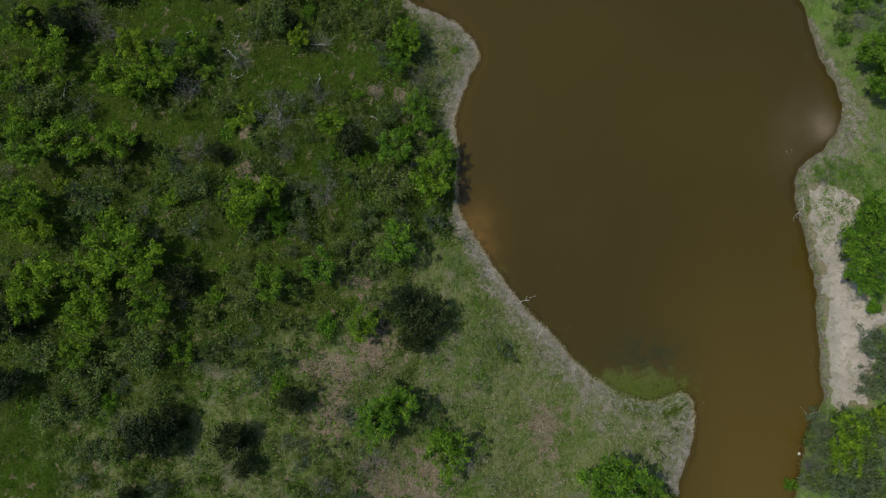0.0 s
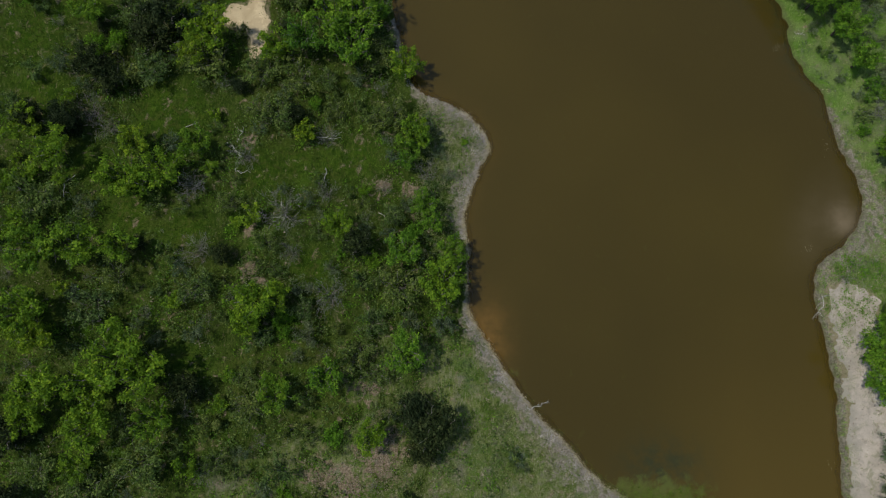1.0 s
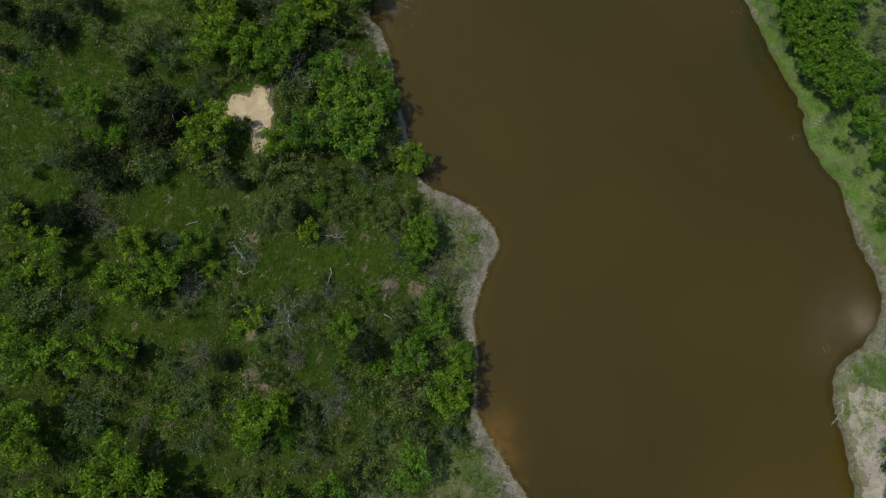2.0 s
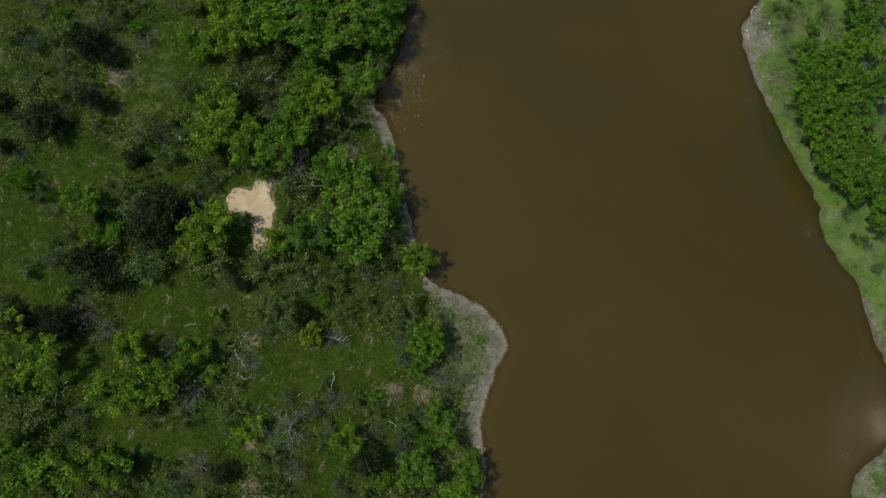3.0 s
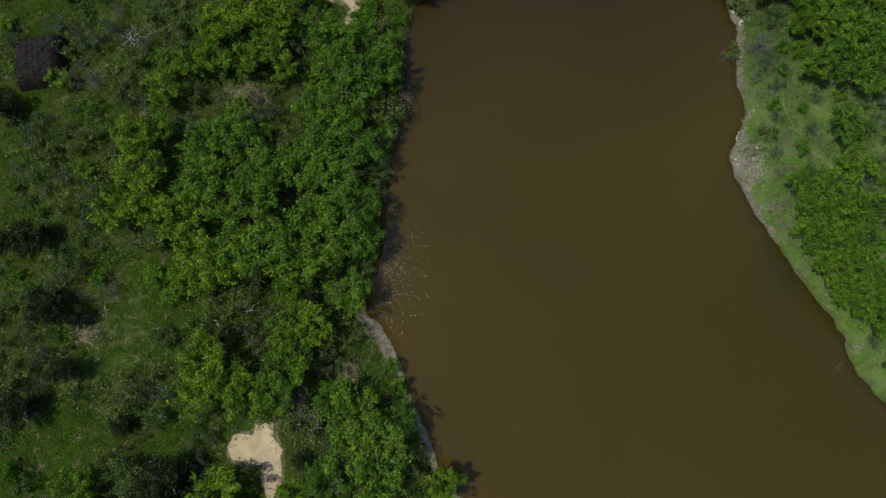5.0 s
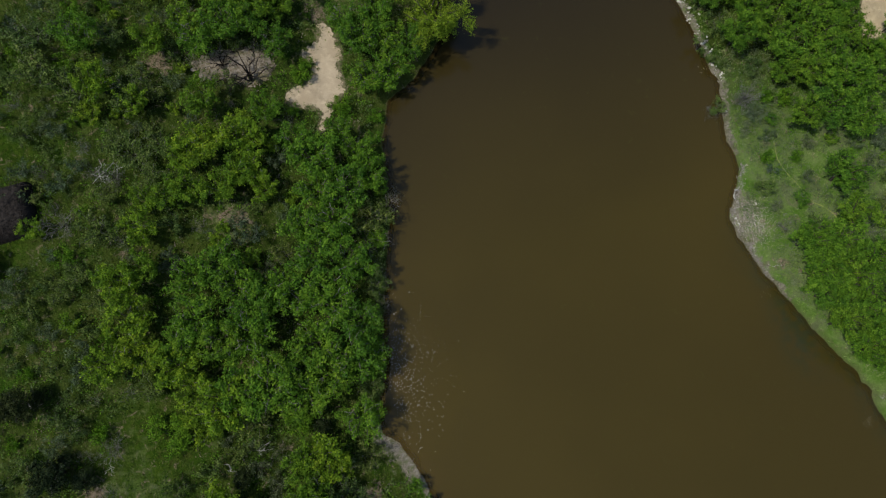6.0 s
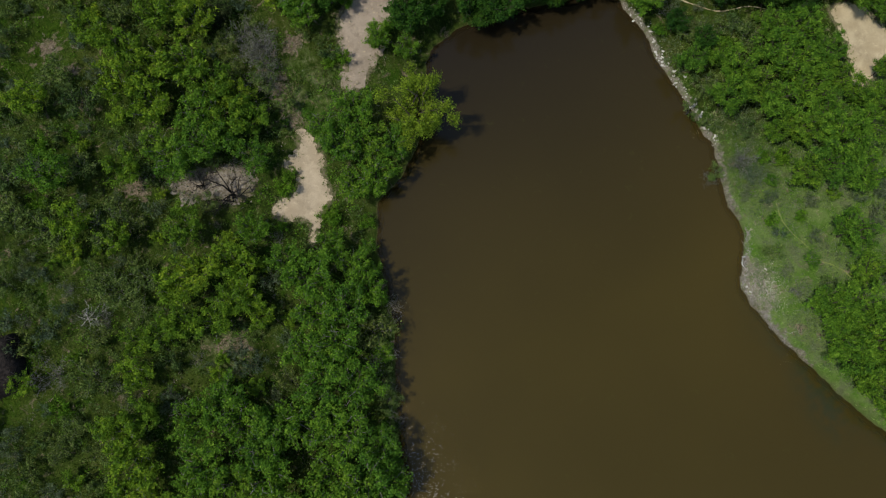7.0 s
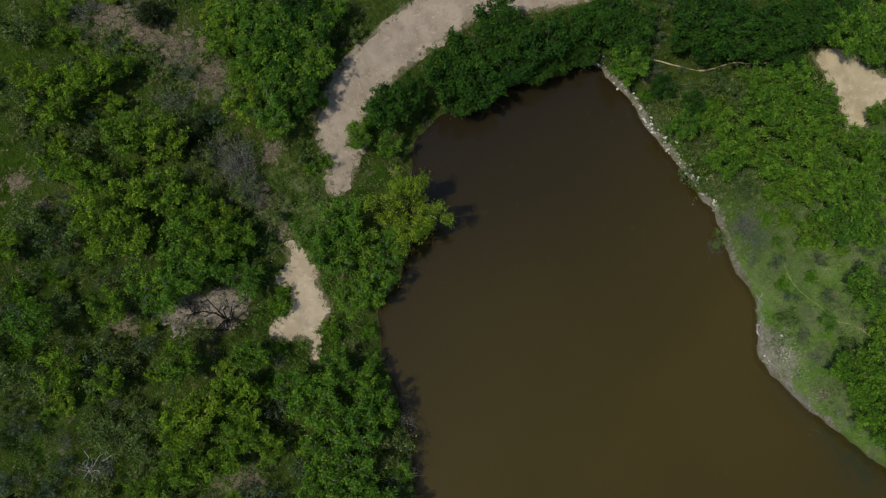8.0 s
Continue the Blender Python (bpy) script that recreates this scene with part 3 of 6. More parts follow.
def ribbon(name, line, width, material, label):
    """A narrow trodden trail, draped over the ground."""
    pts = smooth(line + line[::-1], 8)[:8 * (len(line) - 1)]
    verts, faces = [], []
    for i, p in enumerate(pts):
        a, b = pts[max(i - 1, 0)], pts[min(i + 1, len(pts) - 1)]
        u = (b - a) / (np.linalg.norm(b - a) + 1e-9)
        w = width * (0.8 + 0.5 * float(ripple(p[0], p[1], 0.7, 2.0)))
        for side in (-0.5, 0.5):
            q = p + np.array((-u[1], u[0])) * w * side
            verts.append((q[0], q[1], float(land("z", q[0], q[1])[0]) + 0.05))
        if i:
            faces.append((2 * i - 2, 2 * i - 1, 2 * i + 1, 2 * i))
    tagged(mesh_object(name, verts, faces, material), label, "path", kind="structure")


TRODDEN = dirt_material("trodden_grass", (0.17, 0.22, 0.055), (0.25, 0.275, 0.085), (0.12, 0.175, 0.04))
ribbon("game_trail", TRAIL, 0.11, TRODDEN, "thin yellowish trail trodden through grass")
ribbon("dam_trail", DAM_TRAIL, 0.15, SAND, "thin pale trail along the dam")


# ---- plants ----
def part(name, ob_mesh, parent, label=""):
    ob = new(name, ob_mesh)
    ob.parent = parent
    return tagged(ob, label)


def tubes(name, lines, material, sides=5):
    """Tapered limbs: each line is a list of (x, y, z, radius)."""
    verts, faces = [], []
    for line in lines:
        start = len(verts)
        for i, (x, y, z, r) in enumerate(line):
            a, b = Vector(line[max(i - 1, 0)][:3]), Vector(line[min(i + 1, len(line) - 1)][:3])
            w = (b - a).normalized()
            u = w.orthogonal().normalized()
            v = w.cross(u)
            for s in range(sides):
                t = 2 * math.pi * s / sides
                verts.append(Vector((x, y, z)) + (u * math.cos(t) + v * math.sin(t)) * r)
        for i in range(len(line) - 1):
            for s in range(sides):
                j, k = start + i * sides, start + (i + 1) * sides
                faces.append((j + s, j + (s + 1) % sides, k + (s + 1) % sides, k + s))
        faces.append(tuple(range(start, start + sides))[::-1])
        faces.append(tuple(range(start + (len(line) - 1) * sides, start + len(line) * sides)))
    me = bpy.data.meshes.new(name)
    me.from_pydata([tuple(v) for v in verts], [], faces)
    me.materials.append(material)
    me.polygons.foreach_set("use_smooth", [True] * len(me.polygons))
    return me


def bent(rng, a, b, r0, r1, n=5, wild=0.12):
    """A crooked tapering limb from a to b."""
    a, b = np.array(a, float), np.array(b, float)
    reach = np.linalg.norm(b - a)
    out = []
    for i in range(n):
        t = i / (n - 1)
        p = a + (b - a) * t + rng.normal(0, wild * reach * 0.5, 3) * math.sin(math.pi * t)
        out.append((*p, r0 + (r1 - r0) * t))
    return out


def leaves(name, centres, normals, size, material, rng, slim=0.55, up=0.6, shade=None):
    """Leaf sprays, one small pointed blade each; shade is the age of the tuft that a leaf belongs to."""
    n = len(centres)
    w = normals * (1 - up) + np.array((0, 0, up)) + rng.normal(0, 0.45, (n, 3))
    w /= np.linalg.norm(w, axis=1)[:, None]
    u = np.cross(w, rng.normal(0, 1, (n, 3)))
    u /= np.linalg.norm(u, axis=1)[:, None]
    v = np.cross(w, u)
    s = size * rng.uniform(0.6, 1.35, (n, 1))
    verts = np.stack([centres - u * s * 0.45 - v * s * slim * 0.55, centres - u * s * 0.35 + v * s * slim * 0.55, centres + u * s * 0.6 + w * s * 0.08], 1).reshape(-1, 3)
    me = bpy.data.meshes.new(name)
    me.vertices.add(3 * n), me.loops.add(3 * n), me.polygons.add(n)
    me.vertices.foreach_set("co", verts.astype(np.float32).ravel())
    me.loops.foreach_set("vertex_index", np.arange(3 * n, dtype=np.int32))
    me.polygons.foreach_set("loop_start", np.arange(0, 3 * n, 3, dtype=np.int32))
    me.update(calc_edges=True)
    layer = me.attributes.new("age", "FLOAT", "POINT")
    layer.data.foreach_set("value", np.repeat(rng.uniform(0, 1, n) if shade is None else shade, 3).astype(np.float32))
    me.materials.append(material)
    return me


def clumps(rng, r, h, low, count, gap, lobes):
    """Places of leaf clumps on the boughs of an uneven crown of radius r between heights low and h."""
    many = max(3, int(round(5 + 9 * lobes)))
    turn, boughs = rng.uniform(0, 6.28), [(0.0, 0.0, h, 0.46 * r)]
    for i in range(many):
        a = turn + 2 * math.pi * i / many + rng.normal(0, 0.35)
        q = r * rng.uniform(0.42, 0.66)
        boughs.append((math.cos(a) * q, math.sin(a) * q, low + (h - low) * rng.uniform(0.35, 0.95), r * rng.uniform(0.22, 0.22 + lobes * 0.6)))
    share = np.array([b[3] ** 2 for b in boughs])
    share = share / share.sum()
    out = []
    for (bx, by, top, br), part_of in zip(boughs, share):
        n, mine, tries = max(3, int(round(count * part_of))), [], 0
        while len(mine) < n:
            tries += 1
            a, q = rng.uniform(0, 2 * math.pi), math.sqrt(rng.uniform(0, 1))
            dome = math.sqrt(max(0.0, 1 - q * q))
            z = max(top - br * 0.9 * (1 - dome) * 1.2 - (rng.uniform(0, 0.12) if rng.uniform() < 0.75 else rng.uniform(0.2, 0.9)) * br, low * 0.7)
            p = np.array((bx + math.cos(a) * q * br, by + math.sin(a) * q * br, z))
            if tries > 40 * n or all(np.linalg.norm(p - o) > gap for o in mine):
                mine.append(p)
        out += mine
    return np.array(out)


def tuft_leaves(name, rng, centres, clump, per, size, material, slim, up, droop):
    """Leaves gathered in tufts about the given places."""
    at, nor, age = [], [], []
    for p in centres:
        n = max(2, int(per * rng.uniform(0.45, 1.55)))
        q = rng.normal(0, 1, (n, 3)) * clump * rng.uniform(0.7, 1.25) * np.array((1, 1, 0.55))
        at.append(p + q - np.array((0, 0, 1)) * droop * rng.uniform(0, 1, (n, 1)) ** 2)
        nor.append(q / clump * 0.5 + rng.normal(0, 0.4, (n, 3)))
        age.append(np.full(n, rng.uniform(0, 1)))
    return leaves(name, np.concatenate(at), np.concatenate(nor), size, material, rng, slim, up, np.concatenate(age))


def boughs_of(rng, s, R, H):
    """The limbs of an open crown: main boughs from the fork, each with side branches, and the places of its leaf tufts."""
    low, fork, girth = H * s["low"], H * s["fork"], s["girth"]
    mains, sides, tips = [], [], []
    turn = rng.uniform(0, 6.28)
    for i in range(s["boughs"]):
        a = turn + 2.399 * i + rng.normal(0, 0.25)
        far = R * (0.28 + 0.62 * math.sqrt((i + 0.5) / s["boughs"])) * rng.uniform(0.8, 1.08)
        top = low + (H - low) * (1 - 0.55 * (far / R) ** 2) * rng.uniform(0.72, 1.0)
        tip = np.array((math.cos(a) * far, math.sin(a) * far, top))
        base = np.array((0.05 * math.cos(a), 0.05 * math.sin(a), fork))
        main = bent(rng, base, tip, girth * 0.5, girth * 0.1 + 0.006, 4, 0.16)
        mains.append(main)
        for j in range(s["sides"]):
            k = rng.integers(1, 4)
            p = np.array(main[k][:3])
            b = a + rng.normal(0, 1.1)
            reach = R * rng.uniform(0.14, 0.38)
            end = p + np.array((math.cos(b) * reach, math.sin(b) * reach, rng.normal(0.12, 0.22) * reach * 2))
            end[2] = max(end[2], 0.08 * H)
            sides.append(bent(rng, p, end, girth * 0.1 + 0.006, 0.006, 2))
            if rng.uniform() < s["bare"]:
                for _ in range(s["twigs"]):
                    m = p + (end - p) * rng.uniform(0.4, 1.0)
                    sides.append(bent(rng, m, m + np.array((math.cos(b), math.sin(b), 0.5)) * reach * 0.5 + rng.normal(0, 0.16, 3), 0.012, 0.006, 2))
                continue
            for t in np.linspace(0.35, 1.08, s["tufts"]):
                tips.append(p + (end - p) * t + rng.normal(0, 0.07, 3))
    return mains, sides, np.array(tips) if tips else np.array([[0, 0, H * 0.8]])


KINDS = {}


def recipe(kind, variant):
    """One plant of each kind and variant, standing at the origin, about 2 m in radius."""
    rng = np.random.default_rng(100 * sorted(SPEC).index(kind) + variant + 7)
    s = SPEC[kind]
    root = new(s["name"])
    R, H = 2.0, s["tall"]
    fork = H * s["fork"]
    mains, sides, c = boughs_of(rng, s, R * 0.94, H * 0.95)
    if s["count"]:
        c = np.concatenate([c, clumps(rng, R, H * 0.93, H * s["low"], s["count"], s["gap"], s["lobes"])])
    stems = []
    for i in range(s["stems"]):
        a = rng.uniform(0, 6.28)
        k = 0.12 * (s["stems"] > 1)
        stems.append(bent(rng, (math.cos(a) * k, math.sin(a) * k, -0.3), (math.cos(a) * k * 0.4, math.sin(a) * k * 0.4, fork + 0.05), s["girth"], s["girth"] * 0.65, 4, 0.1))
    trunk = part("trunk", tubes("trunk", stems, s["bark"], 5 if s["stems"] < 3 else 3), root)
    for line in mains[:s["limbs"]]:
        part("limb", tubes("limb", [line], s["bark"], 4), trunk)
    tagged(part("branchwork", tubes("branchwork", mains[s["limbs"]:] + sides, s["twig_bark"], 3), root), kind="stuff")
    part("crown", tuft_leaves("crown", rng, c, s["clump"], s["per"], s["leaf"], s["material"], s["slim"], s["up"], s["droop"]), root)
    return tagged(root, s["label"], s["category"], s["group"])


def spec(name, label, category, group, material, tall, low, boughs, sides, tufts, clump, per, leaf, fork=0.3, stems=1, girth=0.12, bark=BARK, twig_bark=BARK_GREY,
         limbs=0, bare=0.15, slim=0.6, up=0.45, droop=0.0, count=0, gap=0.2, lobes=0.3, twigs=1):
    return dict(twigs=twigs, name=name, label=label, category=category, group=group, material=material, tall=tall, low=low, boughs=boughs, sides=sides, tufts=tufts, clump=clump, per=per, leaf=leaf,
                fork=fork, stems=stems, girth=girth, bark=bark, twig_bark=twig_bark, limbs=limbs, bare=bare, slim=slim, up=up, droop=droop, count=count, gap=gap, lobes=lobes)


SPEC = {
    "mesquite": spec("mesquite_tree", "leafy mesquite tree with yellow-green feathery clumps", "tree", "mesquite trees", LEAF_MESQUITE,
                     4.2, 0.3, 12, 5, 4, 0.15, 17, 0.205, stems=2, girth=0.11, limbs=4, bare=0.12),
    "elm": spec("elm_tree", "leafy mid-green elm tree with a broken crown", "tree", "elm trees", LEAF_ELM,
                4.8, 0.28, 13, 6, 3, 0.145, 16, 0.19, fork=0.32, girth=0.15, limbs=4, bare=0.08),
    "bank_elm": spec("elm_tree", "bright green elm tree with dense fine leaves", "tree", "bright elm trees", LEAF_ELM,
                     4.8, 0.25, 14, 7, 3, 0.14, 20, 0.165, fork=0.32, girth=0.15, twig_bark=BARK, limbs=4, bare=0.06),
    "dam_elm": spec("elm_tree", "dense deep-green elm tree near the water", "tree", "deep-green elm trees", LEAF_DAM,
                    4.8, 0.22, 14, 7, 3, 0.17, 19, 0.20, fork=0.32, girth=0.15, twig_bark=BARK, limbs=4, bare=0.06),
    "juniper": spec("juniper_tree", "dark olive-green juniper with dense scaly foliage", "juniper", "junipers", LEAF_JUNIPER,
                    3.7, 0.05, 7, 4, 1, 0.2, 36, 0.19, stems=2, bare=0.2, slim=0.5, up=0.35, droop=0.25, count=110, gap=0.2, lobes=0.26),
    "olive_shrub": spec("thin_shrub", "dull olive-green twiggy shrub just coming into leaf", "shrub", "thin shrubs", LEAF_OLIVE,
                        3.0, 0.1, 11, 5, 3, 0.2, 19, 0.20, fork=0.15, stems=3, girth=0.05, bark=BARK_GREY, bare=0.3, slim=0.5, up=0.35, droop=0.15),
    "sage_shrub": spec("grey_green_shrub", "soft grey-green shrub with fine leaves and bare twig ends", "shrub", "grey-green shrubs", LEAF_SAGE,
                       2.6, 0.08, 10, 5, 3, 0.19, 20, 0.17, fork=0.12, stems=3, girth=0.045, bark=BARK_GREY, bare=0.25, slim=0.45, up=0.3, droop=0.15),
    "bare_shrub": spec("bare_shrub", "leafless grey shrub with tangled bare twigs", "shrub", "bare shrubs", LEAF_GREY,
                       2.7, 0.1, 13, 8, 1, 0.3, 12, 0.12, fork=0.1, stems=3, girth=0.05, bark=BARK_GREY, bare=0.72, twigs=2, slim=0.4, up=0.4, droop=0.2),
    "bare_tree": spec("bare_tree", "leafless dark-barked tree with crooked branches", "tree", "", LEAF_OLIVE,
                      3.6, 0.35, 9, 6, 1, 0.3, 2, 0.12, fork=0.2, girth=0.11, bark=CHAR, twig_bark=CHAR, limbs=5, bare=0.9, twigs=3, slim=0.4),
    "bush": spec("bush", "low bright-green leafy bush", "bush", "bushes", LEAF_BUSH,
                 2.6, 0.05, 11, 6, 3, 0.18, 18, 0.18, fork=0.12, stems=3, girth=0.05, twig_bark=BARK, bare=0.08, droop=0.15),
    "willow": spec("willow_tree", "yellow-green willow tree leaning over the water", "tree", "", LEAF_WILLOW,
                   3.6, 0.3, 15, 7, 4, 0.13, 40, 0.12, stems=2, limbs=5, twig_bark=BARK, bare=0.05, slim=0.4, up=0.35, droop=0.5),
}
for small in ("olive_shrub", "sage_shrub", "mesquite", "elm", "bush", "bare_shrub"):
    big = SPEC[small]
    SPEC[small + "_small"] = dict(big, boughs=int(big["boughs"] * 0.62), sides=big["sides"] - 1, tufts=max(1, big["tufts"] - 1), leaf=big["leaf"] * 1.55, clump=big["clump"] * 1.45, limbs=0)
VARIANTS = {"bank_elm": 5, "sage_shrub": 4, "sage_shrub_small": 4, "olive_shrub_small": 5, "mesquite_small": 4, "elm_small": 4, "bush_small": 3, "bare_shrub_small": 4, "mesquite": 7, "elm": 8, "dam_elm": 4, "bare_tree": 2, "juniper": 4, "olive_shrub": 6, "bare_shrub": 5, "bush": 3, "willow": 1}
first_place, counter, standing = {}, {}, []
place_rng = random.Random(5)


def plant(kind, x, y, r, h):
    standing.append((x, y, r))
    if r < 1.3 and kind + "_small" in SPEC:
        kind += "_small"
    n = counter[kind] = counter.get(kind, -1) + 1
    v = n % VARIANTS[kind]
    z = float(land("z", x, y)[0])
    m = Matrix.LocRotScale((x, y, max(z, -0.1)), Euler((0, 0, place_rng.uniform(0, 6.28))), (r / 2.0, r / 2.0, h / SPEC[kind]["tall"]))
    if (kind, v) not in KINDS:
        KINDS[kind, v] = recipe(kind, v)
        first_place[kind, v] = m
    else:
        copy_thing(KINDS[kind, v], m)


def mesquite(x, y, r, h):
    plant("mesquite", x, y, r, h)


def elm(x, y, r, h):
    plant("elm", x, y, r, h)


def bank_elm(x, y, r, h):
    plant("bank_elm", x, y, r, h)


def dam_elm(x, y, r, h):
    plant("dam_elm", x, y, r, h)


def bare_tree(x, y, r, h):
    plant("bare_tree", x, y, r, h)


def juniper(x, y, r, h):
    plant("juniper", x, y, r, h)


def olive_shrub(x, y, r, h):
    plant("olive_shrub", x, y, r, h)


def bare_shrub(x, y, r, h):
    plant("bare_shrub", x, y, r, h)


def sage_shrub(x, y, r, h):
    plant("sage_shrub", x, y, r, h)


def bush(x, y, r, h):
    plant("bush", x, y, r, h)


def willow(x, y, r, h):
    plant("willow", x, y, r, h)


mesquite(-39.3, 30.0, 1.85, 3.8)
juniper(-35.9, 30.0, 1.58, 3.1)
mesquite(-36.1, 27.5, 2.11, 4.3)
olive_shrub(-41.4, 32.1, 1.58, 2.6)
olive_shrub(-37.6, 22.7, 2.37, 3.5)
mesquite(-40.5, 24.6, 1.32, 2.9)
mesquite(-28.6, 28.4, 1.69, 3.4)
mesquite(-29.1, 24.6, 2.37, 5.1)
mesquite(-25.6, 25.6, 2.11, 4.2)
mesquite(-22.8, 28.5, 1.69, 3.5)
bare_shrub(-23.4, 24.3, 1.85, 2.8)
olive_shrub(-24.0, 22.4, 1.06, 1.9)
bare_shrub(-18.5, 27.5, 1.58, 2.4)
bare_shrub(-31.8, 30.1, 1.58, 2.2)
olive_shrub(-15.6, 31.7, 1.85, 2.9)
mesquite(-12.7, 30.0, 1.16, 2.7)
bare_shrub(-10.6, 29.7, 1.32, 2.0)
bare_shrub(-14.4, 21.8, 2.37, 3.3)
bare_shrub(-10.5, 24.0, 1.32, 2.0)
mesquite(-9.1, 20.7, 1.48, 3.6)
juniper(-7.2, 18.9, 1.58, 3.2)
bare_shrub(-22.2, 18.3, 1.85, 2.3)
juniper(-19.9, 17.8, 1.16, 2.6)
mesquite(-32.9, 18.1, 2.37, 4.8)
mesquite(-36.6, 17.7, 2.37, 4.6)
mesquite(-28.8, 18.4, 1.85, 3.6)
juniper(-27.9, 18.4, 1.16, 2.7)
olive_shrub(-29.6, 16.1, 1.85, 2.8)
mesquite(-38.8, 20.1, 1.58, 3.7)
mesquite(-36.8, 12.5, 2.22, 4.9)
mesquite(-35.8, 10.2, 1.85, 4.1)
mesquite(-38.3, 10.7, 1.58, 3.9)
olive_shrub(-31.3, 12.6, 2.11, 3.1)
olive_shrub(-25.2, 17.8, 1.06, 2.0)
olive_shrub(-22.0, 14.6, 2.00, 3.0)
mesquite(-16.2, 13.3, 2.22, 4.9)
mesquite(-17.1, 11.5, 1.58, 3.8)
mesquite(-14.4, 13.6, 1.58, 3.3)
olive_shrub(-15.9, 10.4, 1.58, 2.3)
bare_shrub(-9.7, 14.1, 2.00, 2.6)
olive_shrub(-12.3, 12.7, 1.32, 2.4)
mesquite(0.8, 15.4, 2.37, 4.7)
olive_shrub(-3.2, 15.0, 2.37, 3.5)
elm(-2.8, 18.2, 1.85, 4.2)
elm(1.6, 18.4, 1.58, 4.0)
elm(-1.0, 23.0, 1.32, 3.5)
bare_shrub(-5.0, 24.6, 1.06, 1.6)
bare_shrub(-0.8, 26.4, 1.32, 2.0)
elm(-2.8, 27.2, 1.06, 3.2)
mesquite(-2.0, 30.1, 1.48, 3.7)
olive_shrub(-5.5, 31.6, 1.48, 2.5)
elm(-0.1, 21.0, 1.06, 3.5)
olive_shrub(-5.8, 11.7, 1.58, 2.7)
elm(-2.4, 8.8, 2.11, 5.2)
mesquite(-27.9, 8.1, 2.90, 5.7)
mesquite(-30.1, 5.9, 2.37, 4.4)
mesquite(-25.4, 6.7, 2.37, 5.1)
juniper(-22.1, 5.3, 1.74, 3.6)
mesquite(-34.6, 5.4, 2.37, 5.1)
mesquite(-35.4, 2.9, 1.85, 4.0)
mesquite(-29.7, 2.3, 2.37, 5.0)
olive_shrub(-27.5, 2.4, 1.58, 2.4)
mesquite(-24.2, 2.9, 1.85, 4.2)
olive_shrub(-16.4, 4.4, 2.00, 3.0)
mesquite(-14.0, 5.0, 1.85, 3.8)
olive_shrub(-17.0, 6.6, 1.37, 2.0)
elm(-9.6, 6.6, 1.85, 4.7)
olive_shrub(-7.2, 8.4, 1.85, 3.1)
olive_shrub(-5.1, 6.9, 1.48, 2.2)
juniper(-37.4, 1.4, 2.11, 4.1)
juniper(-36.7, -4.1, 1.85, 3.4)
olive_shrub(-34.8, -1.6, 1.85, 2.6)
olive_shrub(-30.0, -3.0, 2.11, 3.0)
olive_shrub(-30.2, -5.5, 2.00, 3.2)
bush(-28.2, -5.7, 0.95, 1.4)
olive_shrub(-32.7, -6.5, 1.85, 2.6)
olive_shrub(-25.5, -0.9, 2.53, 3.7)
mesquite(-31.2, -1.3, 1.48, 3.1)
mesquite(-21.6, -1.3, 1.16, 3.1)
bare_shrub(-20.2, -2.3, 1.16, 1.7)
olive_shrub(-19.3, -0.8, 1.32, 2.3)
juniper(-23.7, -8.4, 2.64, 5.1)
juniper(-22.2, -7.1, 1.48, 2.9)
juniper(-16.6, -8.6, 1.74, 3.7)
juniper(-15.4, -10.9, 1.32, 2.6)
juniper(-11.5, -5.3, 1.58, 2.8)
bush(-13.0, -4.0, 0.90, 1.3)
juniper(-1.8, 3.4, 2.00, 3.4)
juniper(0.2, 2.4, 2.43, 4.1)
juniper(-0.7, 0.5, 1.79, 3.3)
bare_shrub(-3.9, 1.1, 0.79, 1.4)
mesquite(-5.4, 1.5, 1.58, 3.3)
bush(-8.9, 1.5, 1.27, 1.5)
elm(-3.9, -6.9, 2.22, 5.3)
elm(-2.0, -5.4, 2.00, 4.4)
olive_shrub(0.0, -6.5, 1.69, 2.9)
elm(2.4, -9.6, 2.22, 5.3)
bush(1.6, -8.5, 1.27, 1.7)
olive_shrub(-2.6, -4.5, 1.32, 2.2)
bare_shrub(-4.4, -10.5, 1.85, 2.5)
elm(15.9, -12.3, 2.37, 5.3)
elm(17.9, -11.8, 2.22, 5.0)
elm(20.4, -12.7, 1.37, 3.7)
olive_shrub(7.7, -0.8, 1.00, 1.8)
olive_shrub(-9.0, -9.8, 1.16, 2.2)
olive_shrub(-5.9, -12.0, 0.95, 1.7)
bare_shrub(-29.9, -12.4, 1.06, 1.6)
juniper(-25.3, -13.5, 1.16, 2.6)
bank_elm(41.6, 9.3, 2.53, 5.1)
bank_elm(43.0, 11.6, 2.11, 4.6)
bank_elm(41.6, 6.6, 2.11, 5.2)
bank_elm(43.8, 13.2, 1.90, 4.5)
bush(43.5, 3.9, 0.95, 1.4)
sage_shrub(42.6, 0.4, 2.1, 3.2)
sage_shrub(44.6, -0.6, 2.0, 3.0)
sage_shrub(42.3, -3.0, 2.0, 3.2)
sage_shrub(44.4, -3.6, 2.0, 3.2)
bare_shrub(40.1, 16.6, 0.79, 1.4)
bare_shrub(45.2, 33.5, 1.69, 2.1)
bank_elm(45.0, 29.5, 2.00, 4.7)
bank_elm(45.7, 26.1, 1.58, 4.1)
mesquite(39.2, -7.1, 1.58, 3.3)
olive_shrub(40.9, -8.9, 2.11, 4.5)
mesquite(38.4, -10.0, 1.58, 3.5)
bare_shrub(36.2, -10.8, 1.37, 2.1)
olive_shrub(36.4, -8.7, 1.27, 2.1)
